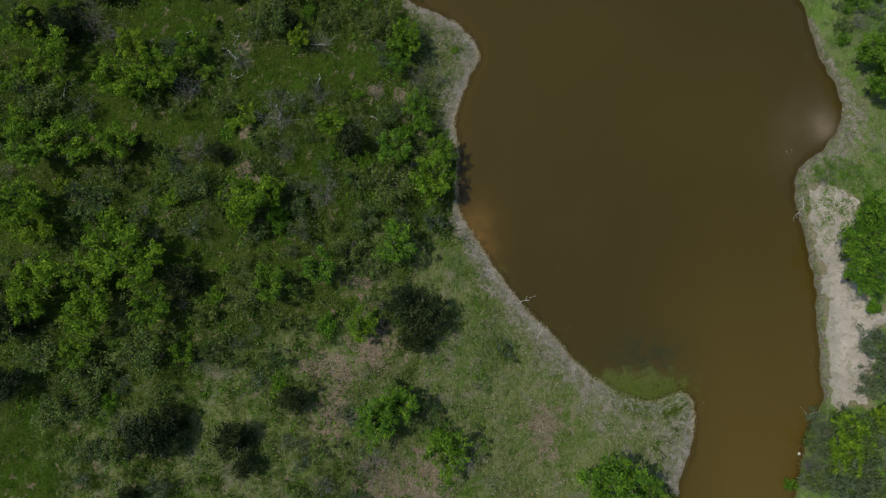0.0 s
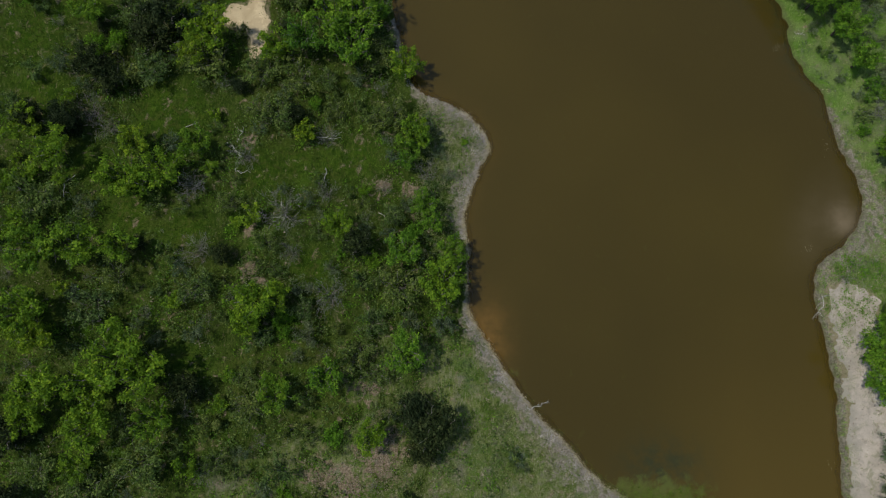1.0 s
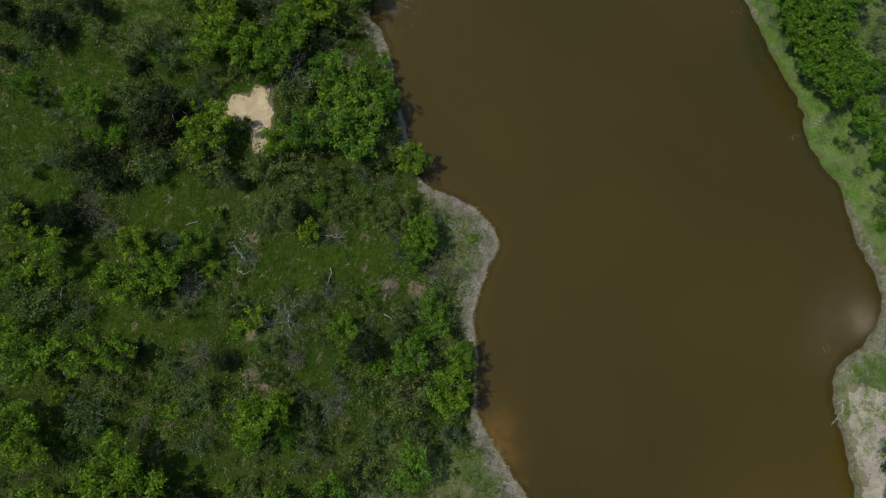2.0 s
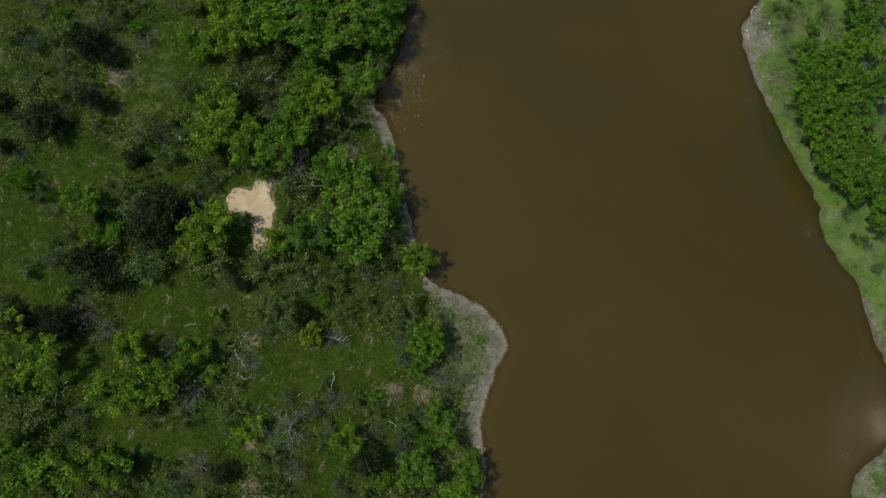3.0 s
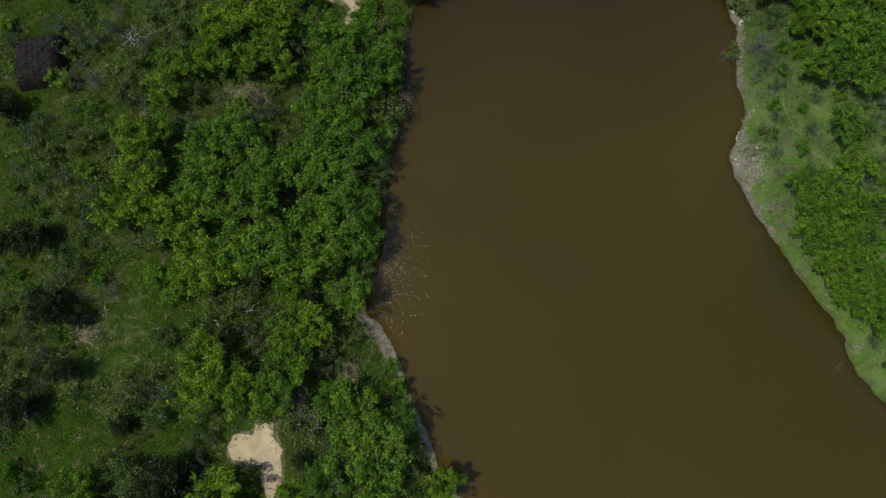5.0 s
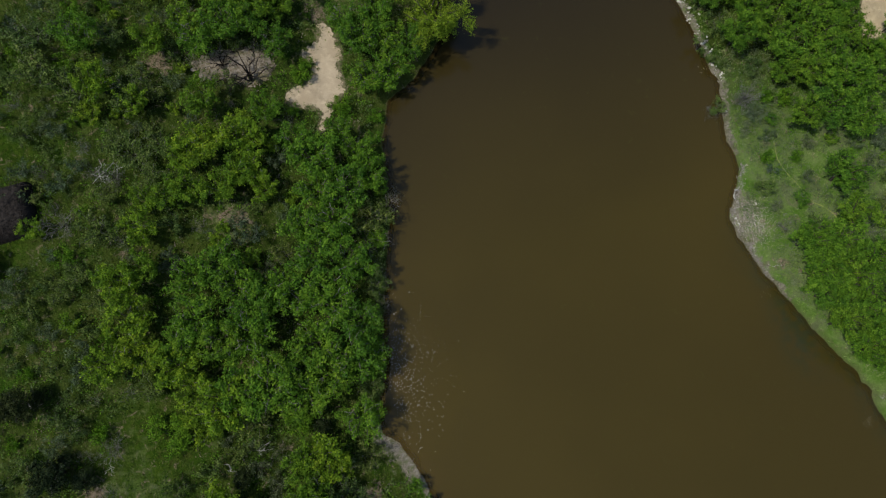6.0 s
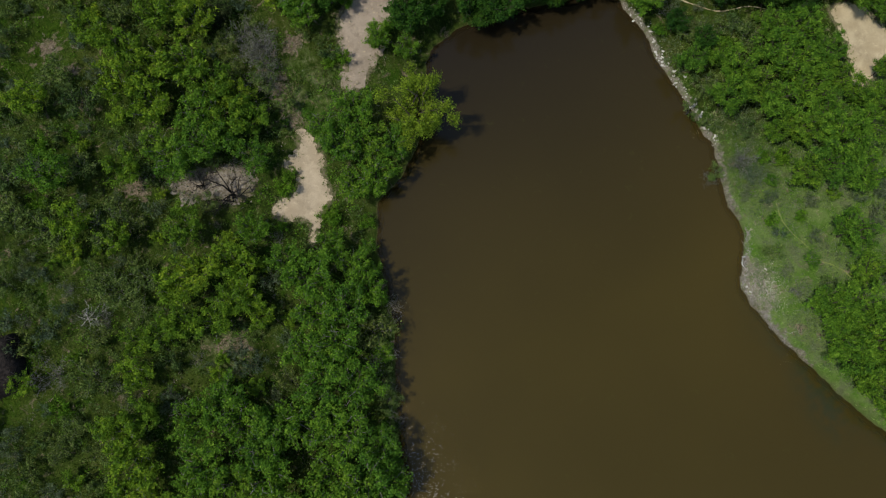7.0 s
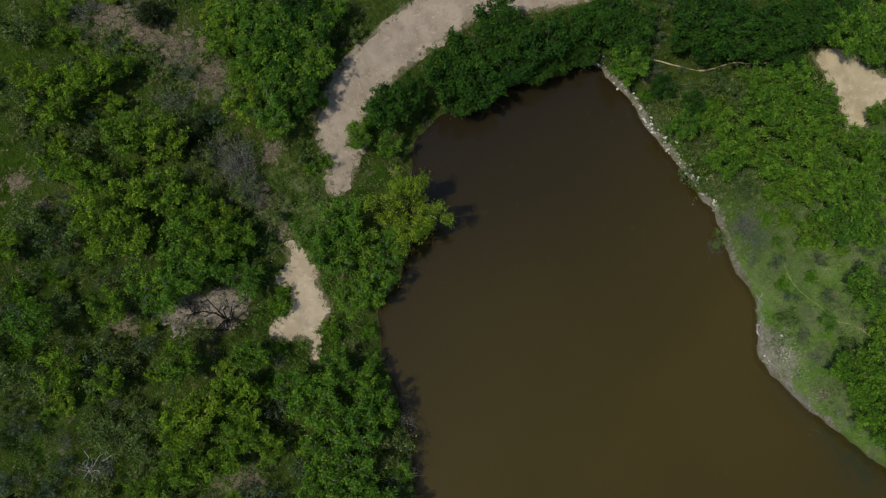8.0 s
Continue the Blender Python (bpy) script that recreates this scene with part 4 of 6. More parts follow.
bare_shrub(38.1, -8.2, 1.16, 1.9)
sage_shrub(39.3, -11.6, 2.11, 4.6)
olive_shrub(36.6, -11.9, 1.48, 2.1)
mesquite(42.7, -6.5, 1.58, 3.3)
bush(34.3, -12.6, 0.74, 1.2)
juniper(-36.1, 58.3, 1.90, 3.9)
bare_shrub(-31.2, 58.8, 1.48, 2.0)
bare_shrub(-32.3, 55.2, 0.95, 1.5)
olive_shrub(-40.8, 52.7, 2.22, 3.3)
juniper(-39.0, 49.5, 1.90, 3.4)
juniper(-35.2, 52.4, 1.48, 2.9)
juniper(-43.8, 51.8, 1.48, 2.8)
juniper(-43.5, 47.7, 0.95, 2.1)
olive_shrub(-30.5, 49.3, 1.90, 2.9)
bush(-29.2, 47.8, 0.58, 0.9)
olive_shrub(-44.3, 59.4, 1.48, 2.3)
olive_shrub(-34.0, 61.7, 1.32, 2.3)
bush(-25.8, 58.8, 2.11, 2.4)
mesquite(-20.3, 59.8, 2.74, 5.4)
elm(-15.8, 59.8, 2.64, 5.8)
olive_shrub(-18.3, 58.0, 2.00, 2.9)
elm(-13.7, 58.6, 2.53, 5.1)
elm(-10.4, 60.0, 2.64, 5.9)
elm(-7.1, 59.9, 2.22, 4.7)
elm(-9.1, 55.1, 2.11, 4.5)
olive_shrub(-8.0, 57.6, 1.48, 2.3)
mesquite(-22.6, 51.0, 2.37, 4.9)
mesquite(-13.5, 53.3, 2.11, 4.0)
bush(-14.7, 56.4, 1.48, 1.9)
mesquite(-23.4, 48.3, 2.11, 4.2)
mesquite(-20.6, 48.9, 2.22, 4.8)
mesquite(-19.0, 47.2, 2.22, 4.5)
mesquite(-15.3, 49.5, 2.37, 5.1)
elm(-16.3, 47.9, 2.11, 4.5)
olive_shrub(-12.9, 51.3, 2.11, 3.0)
olive_shrub(-11.7, 49.1, 1.58, 2.6)
olive_shrub(-9.5, 51.5, 1.37, 2.4)
bush(-18.2, 45.6, 1.27, 1.7)
olive_shrub(-14.7, 44.3, 2.11, 3.0)
elm(-9.7, 44.6, 2.74, 5.3)
elm(-11.4, 45.8, 1.90, 4.5)
elm(-8.0, 41.8, 2.64, 5.2)
elm(-10.5, 41.2, 2.43, 5.6)
elm(-6.0, 43.2, 1.69, 4.4)
olive_shrub(-5.4, 40.2, 1.48, 2.2)
elm(-8.4, 38.7, 2.53, 5.2)
olive_shrub(-5.8, 38.0, 1.74, 2.9)
mesquite(-3.0, 37.1, 1.74, 3.9)
elm(-13.1, 39.2, 2.00, 4.9)
mesquite(-15.8, 38.7, 1.74, 3.7)
olive_shrub(-17.3, 36.1, 2.00, 2.8)
olive_shrub(-13.6, 35.6, 2.00, 2.9)
mesquite(-22.4, 40.0, 2.43, 5.1)
olive_shrub(-22.6, 37.5, 2.43, 3.4)
olive_shrub(-20.0, 40.8, 0.95, 1.7)
mesquite(-24.1, 38.0, 1.74, 3.7)
juniper(-26.9, 41.6, 2.43, 4.2)
juniper(-28.4, 39.4, 2.22, 3.9)
olive_shrub(-30.4, 42.2, 2.00, 3.3)
mesquite(-34.4, 42.0, 1.90, 3.8)
bush(-32.6, 39.3, 1.58, 1.8)
juniper(-33.2, 40.4, 0.84, 2.2)
bush(-34.1, 38.5, 1.37, 1.9)
juniper(-33.7, 36.6, 2.00, 4.1)
olive_shrub(-30.8, 36.2, 2.22, 3.2)
olive_shrub(-27.7, 36.3, 2.00, 3.3)
juniper(-32.1, 35.0, 1.69, 3.5)
olive_shrub(-39.5, 35.6, 1.16, 1.9)
bare_shrub(-33.8, 32.0, 1.79, 2.6)
juniper(-35.5, 30.9, 1.69, 3.5)
juniper(-39.2, 30.8, 1.74, 3.4)
olive_shrub(-4.1, 32.2, 1.74, 2.7)
olive_shrub(-6.7, 31.9, 1.06, 1.8)
mesquite(-2.4, 29.3, 1.74, 3.7)
olive_shrub(-17.2, 32.4, 1.48, 2.2)
juniper(-14.0, 32.0, 1.16, 2.3)
elm(-6.9, 79.6, 2.53, 5.5)
elm(-4.3, 81.5, 1.74, 4.0)
elm(-8.2, 81.3, 2.00, 4.9)
elm(-3.1, 79.4, 1.74, 3.8)
elm(-7.7, 76.4, 2.27, 5.4)
elm(-4.7, 75.5, 2.27, 5.2)
elm(-2.7, 76.7, 2.00, 5.0)
olive_shrub(-3.7, 72.7, 2.22, 3.5)
elm(-7.0, 72.8, 2.27, 5.4)
elm(-9.7, 73.1, 2.11, 4.8)
elm(-9.3, 70.3, 2.43, 4.7)
elm(-6.5, 68.8, 2.27, 5.2)
olive_shrub(-4.7, 66.4, 1.48, 2.2)
elm(-8.9, 65.7, 2.53, 5.2)
elm(-11.2, 67.0, 2.27, 5.2)
elm(-6.9, 63.6, 2.00, 4.6)
elm(-11.2, 62.7, 2.53, 5.3)
elm(-8.5, 60.9, 2.53, 5.9)
elm(-12.9, 60.2, 2.00, 4.9)
mesquite(-12.4, 52.3, 1.90, 4.3)
elm(-15.4, 52.8, 1.74, 4.1)
elm(-13.6, 68.2, 2.27, 4.7)
elm(-15.8, 67.3, 2.27, 5.0)
elm(-16.8, 69.7, 2.27, 5.3)
elm(-17.9, 72.2, 2.22, 4.6)
elm(-20.5, 71.8, 2.27, 5.3)
elm(-16.4, 64.8, 2.27, 5.4)
elm(-18.9, 65.0, 2.27, 5.3)
elm(-20.8, 67.7, 2.43, 5.6)
elm(-23.0, 66.3, 2.00, 4.2)
elm(-15.7, 61.5, 2.27, 5.1)
elm(-18.3, 60.8, 2.27, 5.4)
mesquite(-22.5, 61.5, 2.00, 3.8)
mesquite(-23.4, 64.3, 2.22, 4.3)
mesquite(-22.1, 58.8, 2.00, 4.0)
mesquite(-26.8, 69.5, 2.27, 4.5)
mesquite(-26.8, 72.7, 2.00, 4.2)
mesquite(-25.1, 73.9, 1.74, 4.0)
mesquite(-26.6, 66.3, 2.27, 4.1)
mesquite(-29.7, 66.2, 2.00, 3.8)
olive_shrub(-26.7, 63.2, 1.48, 2.2)
olive_shrub(-31.2, 75.3, 1.48, 2.2)
olive_shrub(-36.4, 73.0, 1.27, 1.9)
juniper(-37.3, 64.9, 1.74, 3.6)
mesquite(-16.4, 79.1, 1.90, 4.3)
mesquite(-13.4, 80.7, 2.11, 4.0)
mesquite(-16.4, 83.7, 2.43, 4.8)
mesquite(-18.8, 83.3, 2.00, 4.1)
mesquite(-13.2, 83.5, 2.22, 4.4)
elm(-14.5, 80.4, 1.74, 4.1)
mesquite(-19.0, 80.0, 1.74, 3.9)
mesquite(-12.5, 78.1, 1.48, 3.3)
mesquite(-21.3, 80.0, 1.74, 3.6)
mesquite(-23.5, 80.2, 1.48, 3.3)
mesquite(-24.5, 77.5, 1.74, 3.5)
olive_shrub(-27.1, 82.3, 1.48, 2.4)
olive_shrub(-28.6, 78.9, 2.00, 3.1)
bare_shrub(-31.7, 80.5, 1.90, 2.5)
olive_shrub(-24.1, 85.8, 2.00, 2.8)
olive_shrub(-21.3, 85.7, 1.74, 2.5)
olive_shrub(-23.0, 83.2, 1.74, 2.6)
mesquite(-16.0, 88.5, 2.00, 4.3)
elm(-10.4, 85.9, 1.74, 4.4)
elm(-15.0, 94.8, 2.27, 4.9)
elm(-12.0, 95.1, 2.27, 5.3)
mesquite(-19.7, 96.4, 1.90, 4.1)
elm(-9.9, 95.4, 2.00, 4.5)
elm(-7.8, 92.4, 1.74, 4.1)
elm(-15.7, 97.0, 2.00, 4.6)
olive_shrub(-18.2, 95.1, 1.27, 2.2)
bush(-6.4, 89.0, 1.21, 1.6)
bush(-3.4, 85.0, 1.06, 1.5)
bush(-0.2, 82.9, 0.90, 1.3)
elm(-0.1, 86.3, 2.00, 4.4)
elm(2.1, 86.0, 2.11, 4.8)
elm(0.4, 90.2, 2.27, 5.2)
elm(-0.7, 92.9, 1.90, 4.1)
olive_shrub(-31.4, 96.3, 2.43, 3.5)
olive_shrub(-28.6, 93.7, 2.22, 3.2)
mesquite(-25.5, 93.0, 2.00, 4.5)
olive_shrub(-22.7, 91.9, 2.22, 3.5)
olive_shrub(-30.8, 100.0, 2.27, 3.2)
elm(-26.0, 97.8, 2.27, 5.4)
olive_shrub(-23.8, 98.6, 2.00, 3.2)
olive_shrub(-20.8, 91.6, 1.74, 2.6)
mesquite(-22.5, 90.3, 1.58, 3.5)
olive_shrub(-25.5, 87.5, 1.74, 2.5)
bare_shrub(-26.3, 83.9, 1.48, 2.3)
bare_shrub(-28.5, 87.6, 1.16, 1.8)
olive_shrub(-33.8, 90.5, 1.37, 2.4)
willow(8.1, 90.5, 3.69, 7.0)
elm(2.7, 93.1, 2.22, 5.1)
elm(2.6, 89.5, 2.11, 5.0)
elm(4.9, 88.4, 1.90, 4.5)
elm(6.9, 109.7, 2.64, 5.1)
elm(9.0, 111.3, 2.27, 5.1)
elm(5.1, 107.4, 2.43, 4.7)
elm(1.4, 106.1, 2.27, 4.6)
mesquite(-0.2, 107.8, 2.00, 4.4)
mesquite(0.9, 115.4, 2.27, 4.2)
mesquite(1.3, 118.0, 1.48, 3.1)
elm(4.3, 113.4, 2.27, 4.6)
elm(2.3, 111.6, 1.74, 4.5)
elm(1.7, 104.4, 1.69, 3.9)
bush(0.7, 112.1, 1.48, 1.7)
olive_shrub(2.7, 100.4, 1.06, 2.0)
olive_shrub(12.9, 109.8, 1.06, 1.7)
dam_elm(11.4, 100.4, 2.22, 5.3)
elm(7.7, 99.5, 1.48, 3.9)
dam_elm(13.4, 100.8, 1.74, 4.5)
elm(9.8, 97.6, 1.37, 4.0)
olive_shrub(9.8, 96.6, 0.95, 1.8)
dam_elm(18.2, 100.5, 2.53, 5.7)
dam_elm(21.4, 101.7, 2.64, 5.0)
dam_elm(20.6, 98.0, 2.27, 5.3)
dam_elm(18.2, 98.2, 2.00, 4.6)
dam_elm(25.1, 101.5, 2.53, 5.6)
dam_elm(24.8, 98.6, 2.27, 4.6)
dam_elm(28.2, 99.1, 2.53, 5.7)
dam_elm(26.5, 97.1, 1.48, 4.1)
dam_elm(25.3, 103.9, 2.27, 4.6)
dam_elm(29.1, 96.8, 1.27, 3.4)
dam_elm(33.8, 98.4, 2.43, 4.7)
dam_elm(31.5, 96.6, 1.58, 3.6)
dam_elm(35.7, 96.1, 2.53, 4.5)
bank_elm(34.5, 93.2, 2.00, 4.3)
dam_elm(37.8, 96.6, 2.11, 3.9)
dam_elm(42.1, 92.9, 2.27, 5.1)
dam_elm(44.1, 90.2, 2.53, 5.7)
dam_elm(48.0, 90.5, 2.27, 4.9)
dam_elm(44.8, 93.7, 2.27, 4.9)
dam_elm(40.5, 92.9, 1.48, 3.7)
dam_elm(52.4, 87.6, 2.22, 4.2)
bank_elm(54.9, 85.5, 2.43, 4.5)
bank_elm(58.0, 85.2, 2.43, 4.2)
dam_elm(55.4, 88.1, 2.32, 4.5)
dam_elm(31.2, 99.5, 2.22, 4.7)
dam_elm(36.0, 99.1, 2.32, 4.4)
dam_elm(49.4, 88.3, 2.22, 4.5)
dam_elm(52.7, 89.8, 2.22, 4.0)
dam_elm(46.1, 88.3, 1.79, 3.9)
dam_elm(42.1, 90.8, 1.69, 3.7)
dam_elm(42.8, 95.0, 2.00, 4.1)
dam_elm(48.8, 86.4, 1.48, 3.3)
dam_elm(36.5, 89.8, 1.37, 3.1)
dam_elm(37.9, 86.7, 1.37, 3.8)
bank_elm(44.4, 85.2, 1.69, 3.8)
bank_elm(38.6, 84.8, 1.48, 3.5)
olive_shrub(42.2, 87.1, 1.27, 1.9)
bank_elm(57.0, 82.5, 1.79, 3.9)
bank_elm(50.0, 73.8, 2.00, 5.0)
bank_elm(53.1, 77.1, 1.21, 3.4)
bank_elm(49.5, 75.3, 1.74, 4.2)
bush(35.2, 90.1, 0.90, 1.3)
bank_elm(35.9, 85.5, 1.74, 3.9)
olive_shrub(39.4, 87.7, 1.74, 2.6)
olive_shrub(37.5, 88.9, 1.48, 2.2)
bank_elm(39.0, 82.5, 2.27, 5.1)
olive_shrub(42.5, 85.3, 1.74, 2.6)
bank_elm(43.4, 82.8, 2.27, 4.7)
bank_elm(46.4, 83.7, 2.27, 5.2)
bank_elm(44.4, 80.7, 2.27, 5.5)
bank_elm(48.2, 80.9, 2.00, 4.4)
bank_elm(40.1, 80.0, 2.00, 4.8)
bank_elm(37.2, 80.4, 2.00, 4.5)
olive_shrub(36.5, 82.5, 1.69, 2.8)
bank_elm(44.5, 78.0, 2.27, 5.1)
bank_elm(41.0, 77.6, 2.27, 4.8)
bank_elm(48.1, 77.8, 1.74, 4.0)
bank_elm(44.5, 75.0, 2.27, 4.5)
bank_elm(44.6, 72.1, 2.53, 5.4)
bank_elm(41.7, 74.7, 2.00, 4.5)
bank_elm(47.6, 72.0, 2.27, 4.7)
bank_elm(42.4, 70.5, 2.27, 4.9)
bank_elm(44.9, 68.5, 2.27, 4.8)
bank_elm(40.0, 70.5, 1.74, 4.4)
bank_elm(39.9, 75.3, 1.48, 3.5)
olive_shrub(33.8, 80.9, 1.21, 2.3)
olive_shrub(35.0, 79.0, 0.95, 1.7)
bare_shrub(36.4, 74.3, 1.48, 2.2)
olive_shrub(33.2, 74.1, 1.0, 1.3)
bare_shrub(32.7, 73.8, 1.1, 1.1)
bare_shrub(35.8, 73.9, 1.5, 1.8)
sage_shrub(36.6, 72.4, 1.3, 1.4)
sage_shrub(35.2, 71.0, 1.1, 1.0)
mesquite(-14.0, 117.9, 2.27, 4.9)
mesquite(-11.5, 118.0, 2.00, 4.5)
mesquite(-16.4, 116.5, 2.27, 4.7)
mesquite(-9.1, 117.8, 1.48, 3.4)
mesquite(-11.6, 110.0, 2.27, 4.8)
mesquite(-9.4, 109.6, 2.00, 4.5)
mesquite(-8.1, 107.5, 2.00, 4.1)
olive_shrub(-15.7, 112.8, 1.74, 2.8)
mesquite(-17.8, 110.3, 2.00, 4.6)
mesquite(-15.6, 107.8, 2.00, 4.2)
mesquite(-14.1, 104.3, 2.43, 4.6)
mesquite(-10.4, 103.6, 2.43, 4.6)
mesquite(-9.3, 100.5, 2.27, 4.8)
elm(-11.2, 98.9, 2.27, 5.2)
mesquite(-14.9, 101.0, 2.27, 5.0)
mesquite(-17.4, 104.3, 2.27, 4.9)
olive_shrub(-5.8, 109.9, 1.48, 2.3)
bare_shrub(-3.1, 103.8, 1.90, 2.4)
olive_shrub(-4.1, 100.4, 1.74, 2.6)
juniper(-4.6, 121.8, 1.48, 2.8)
bare_shrub(-10.6, 125.5, 1.48, 2.2)
olive_shrub(-16.8, 126.8, 2.43, 3.8)
olive_shrub(-18.9, 120.5, 2.00, 3.2)
olive_shrub(-20.9, 117.8, 1.74, 2.6)
mesquite(-17.3, 120.7, 1.74, 4.1)
olive_shrub(-22.9, 107.7, 2.27, 3.2)
mesquite(-25.4, 105.9, 2.00, 4.1)
olive_shrub(-21.4, 104.4, 2.00, 3.1)
mesquite(-6.6, 96.1, 1.90, 3.7)
mesquite(-7.1, 98.9, 1.69, 3.4)
mesquite(-9.2, 96.1, 2.22, 4.8)
bare_shrub(-3.7, 102.6, 2.11, 2.7)
bare_shrub(-4.0, 99.7, 1.58, 2.2)
mesquite(-8.5, 99.6, 1.58, 3.6)
elm(-7.2, 97.4, 1.37, 3.8)
olive_shrub(-3.5, 106.4, 1.27, 1.9)
olive_shrub(-6.8, 102.3, 1.37, 2.2)
bare_shrub(-6.4, 100.3, 1.06, 1.6)
olive_shrub(2.3, 102.1, 0.69, 1.4)
bush(2.3, 99.7, 0.79, 1.1)
olive_shrub(1.0, 103.3, 0.84, 1.6)
olive_shrub(-2.5, 97.5, 1.16, 2.2)
olive_shrub(-6.2, 105.4, 1.37, 2.2)
juniper(-7.0, 107.6, 1.16, 2.5)
bank_elm(40.7, 59.9, 2.00, 4.3)
bank_elm(37.9, 57.6, 2.27, 4.8)
bank_elm(35.5, 58.6, 2.00, 4.8)
bank_elm(35.4, 55.3, 2.27, 4.6)
bank_elm(37.6, 54.3, 2.27, 5.4)
bank_elm(36.3, 52.3, 1.48, 4.1)
juniper(-40.0, 78.5, 2.11, 3.5)
juniper(-39.7, 64.7, 1.58, 3.4)
bank_elm(36.2, 57.3, 2.00, 4.5)
bank_elm(40.6, 55.1, 2.27, 4.8)
bank_elm(35.4, 53.4, 1.90, 4.6)
bank_elm(38.7, 51.9, 2.27, 5.2)
bank_elm(35.7, 50.5, 2.00, 4.9)
bank_elm(39.3, 48.7, 2.27, 4.8)
bank_elm(36.9, 47.7, 2.00, 4.8)
bank_elm(39.0, 45.4, 2.00, 5.0)
bank_elm(41.3, 63.7, 2.27, 5.2)
bank_elm(39.4, 47.0, 2.27, 5.0)
bank_elm(42.6, 47.2, 2.27, 4.6)
bank_elm(41.4, 42.4, 2.00, 4.6)
bank_elm(38.1, 47.9, 1.74, 4.1)
bank_elm(43.1, 38.9, 1.74, 4.4)
olive_shrub(39.9, 40.5, 0.74, 1.5)
olive_shrub(43.3, 33.5, 1.16, 2.0)
bare_shrub(-4.6, 70.1, 1.16, 1.8)
bare_shrub(-0.9, 74.5, 1.27, 1.8)
bare_shrub(-4.4, 67.4, 1.16, 1.9)
bare_shrub(-4.9, 64.6, 1.16, 1.8)
bush(-5.6, 90.1, 0.79, 1.1)
bush(-3.1, 84.4, 0.95, 1.5)
olive_shrub(-1.5, 91.5, 0.74, 1.4)
bush(-8.0, 85.6, 0.69, 1.0)
dam_elm(8.8, 111.4, 2.30, 5.2)
elm(7.5, 108.1, 2.20, 4.9)
dam_elm(4.9, 106.0, 2.00, 4.6)
elm(5.8, 113.1, 2.20, 5.0)
elm(3.0, 109.3, 2.10, 4.6)
dam_elm(5.2, 110.3, 2.20, 5.0)
elm(0.3, 108.2, 1.90, 4.2)
dam_elm(9.1, 114.7, 2.30, 5.2)
elm(3.1, 116.9, 2.10, 4.6)
elm(5.6, 116.4, 2.20, 5.0)
bush(6.4, 105.2, 1.00, 1.5)
elm(12.0, 113.2, 1.80, 4.2)
dam_elm(11.8, 100.9, 2.10, 4.6)
bush(8.0, 100.5, 1.30, 2.0)
dam_elm(14.2, 101.5, 1.70, 3.8)
bush(9.6, 101.3, 1.00, 1.6)
bush(3.7, 99.6, 1.00, 1.5)
bare_shrub(-4.6, 105.6, 1.70, 2.4)
bare_shrub(-3.2, 103.7, 2.00, 2.8)
bare_shrub(-3.7, 101.3, 1.70, 2.4)
bare_shrub(-4.5, 103.3, 1.50, 2.2)
bare_shrub(-6.9, 112.8, 1.60, 2.3)
bare_shrub(-5.9, 111.7, 1.40, 2.1)
bare_shrub(-9.4, 126.4, 1.60, 2.3)
bare_shrub(-4.3, 122.8, 1.80, 2.6)
juniper(-5.7, 108.6, 1.30, 2.0)
juniper(-4.2, 121.9, 1.60, 2.8)
sage_shrub(37.2, -6.8, 1.30, 1.8)
olive_shrub(39.4, -6.7, 1.70, 3.0)
sage_shrub(41.9, -7.7, 1.60, 2.4)
sage_shrub(37.1, -9.6, 1.40, 1.9)
mesquite(38.6, -9.5, 1.60, 3.0)
olive_shrub(41.2, -10.5, 1.90, 2.8)
sage_shrub(36.3, -12.1, 1.50, 2.0)
sage_shrub(38.6, -12.5, 1.90, 3.4)
olive_shrub(41.5, -12.7, 1.90, 2.8)
sage_shrub(38.4, -8.1, 1.20, 1.7)
mesquite(40.2, -8.7, 1.60, 3.0)
bare_tree(-11.2, 90.4, 3.3, 3.9)
bare_tree(-13.6, 92.4, 1.7, 2.4)
bare_shrub(-14.9, 46.0, 1.9, 4.2)
sage_shrub(0.4, 28.4, 0.9, 1.1)
sage_shrub(1.3, 26.2, 0.8, 1.0)
bush(2.9, 29.8, 0.5, 0.5)
sage_shrub(7.9, -0.6, 1.0, 1.5)
bare_shrub(36.5, -8.8, 1.2, 1.5)
bare_shrub(36.1, -10.9, 1.2, 1.5)
bare_shrub(35.7, -12.7, 1.2, 1.5)
sage_shrub(37.4, -7.8, 1.1, 1.3)
sage_shrub(36.7, -11.8, 1.1, 1.3)
for x, y, r in ((-13.6, 93.9, 1.2), (-9.6, 93.0, 1.1), (-15.0, 91.6, 1.25), (-12.3, 90.0, 0.9), (-16.4, 93.9, 1.0)):
    bare_shrub(x, y, r, 1.2 * r + 0.4)
olive_shrub(-11.4, 94.2, 1.2, 1.9)
olive_shrub(-13.6, 90.4, 1.2, 1.8)
olive_shrub(-18.9, 46.1, 1.4, 2.3)
mesquite(-17.1, 46.6, 1.4, 3.0)
bare_shrub(-19.9, 40.8, 0.7, 1.0)

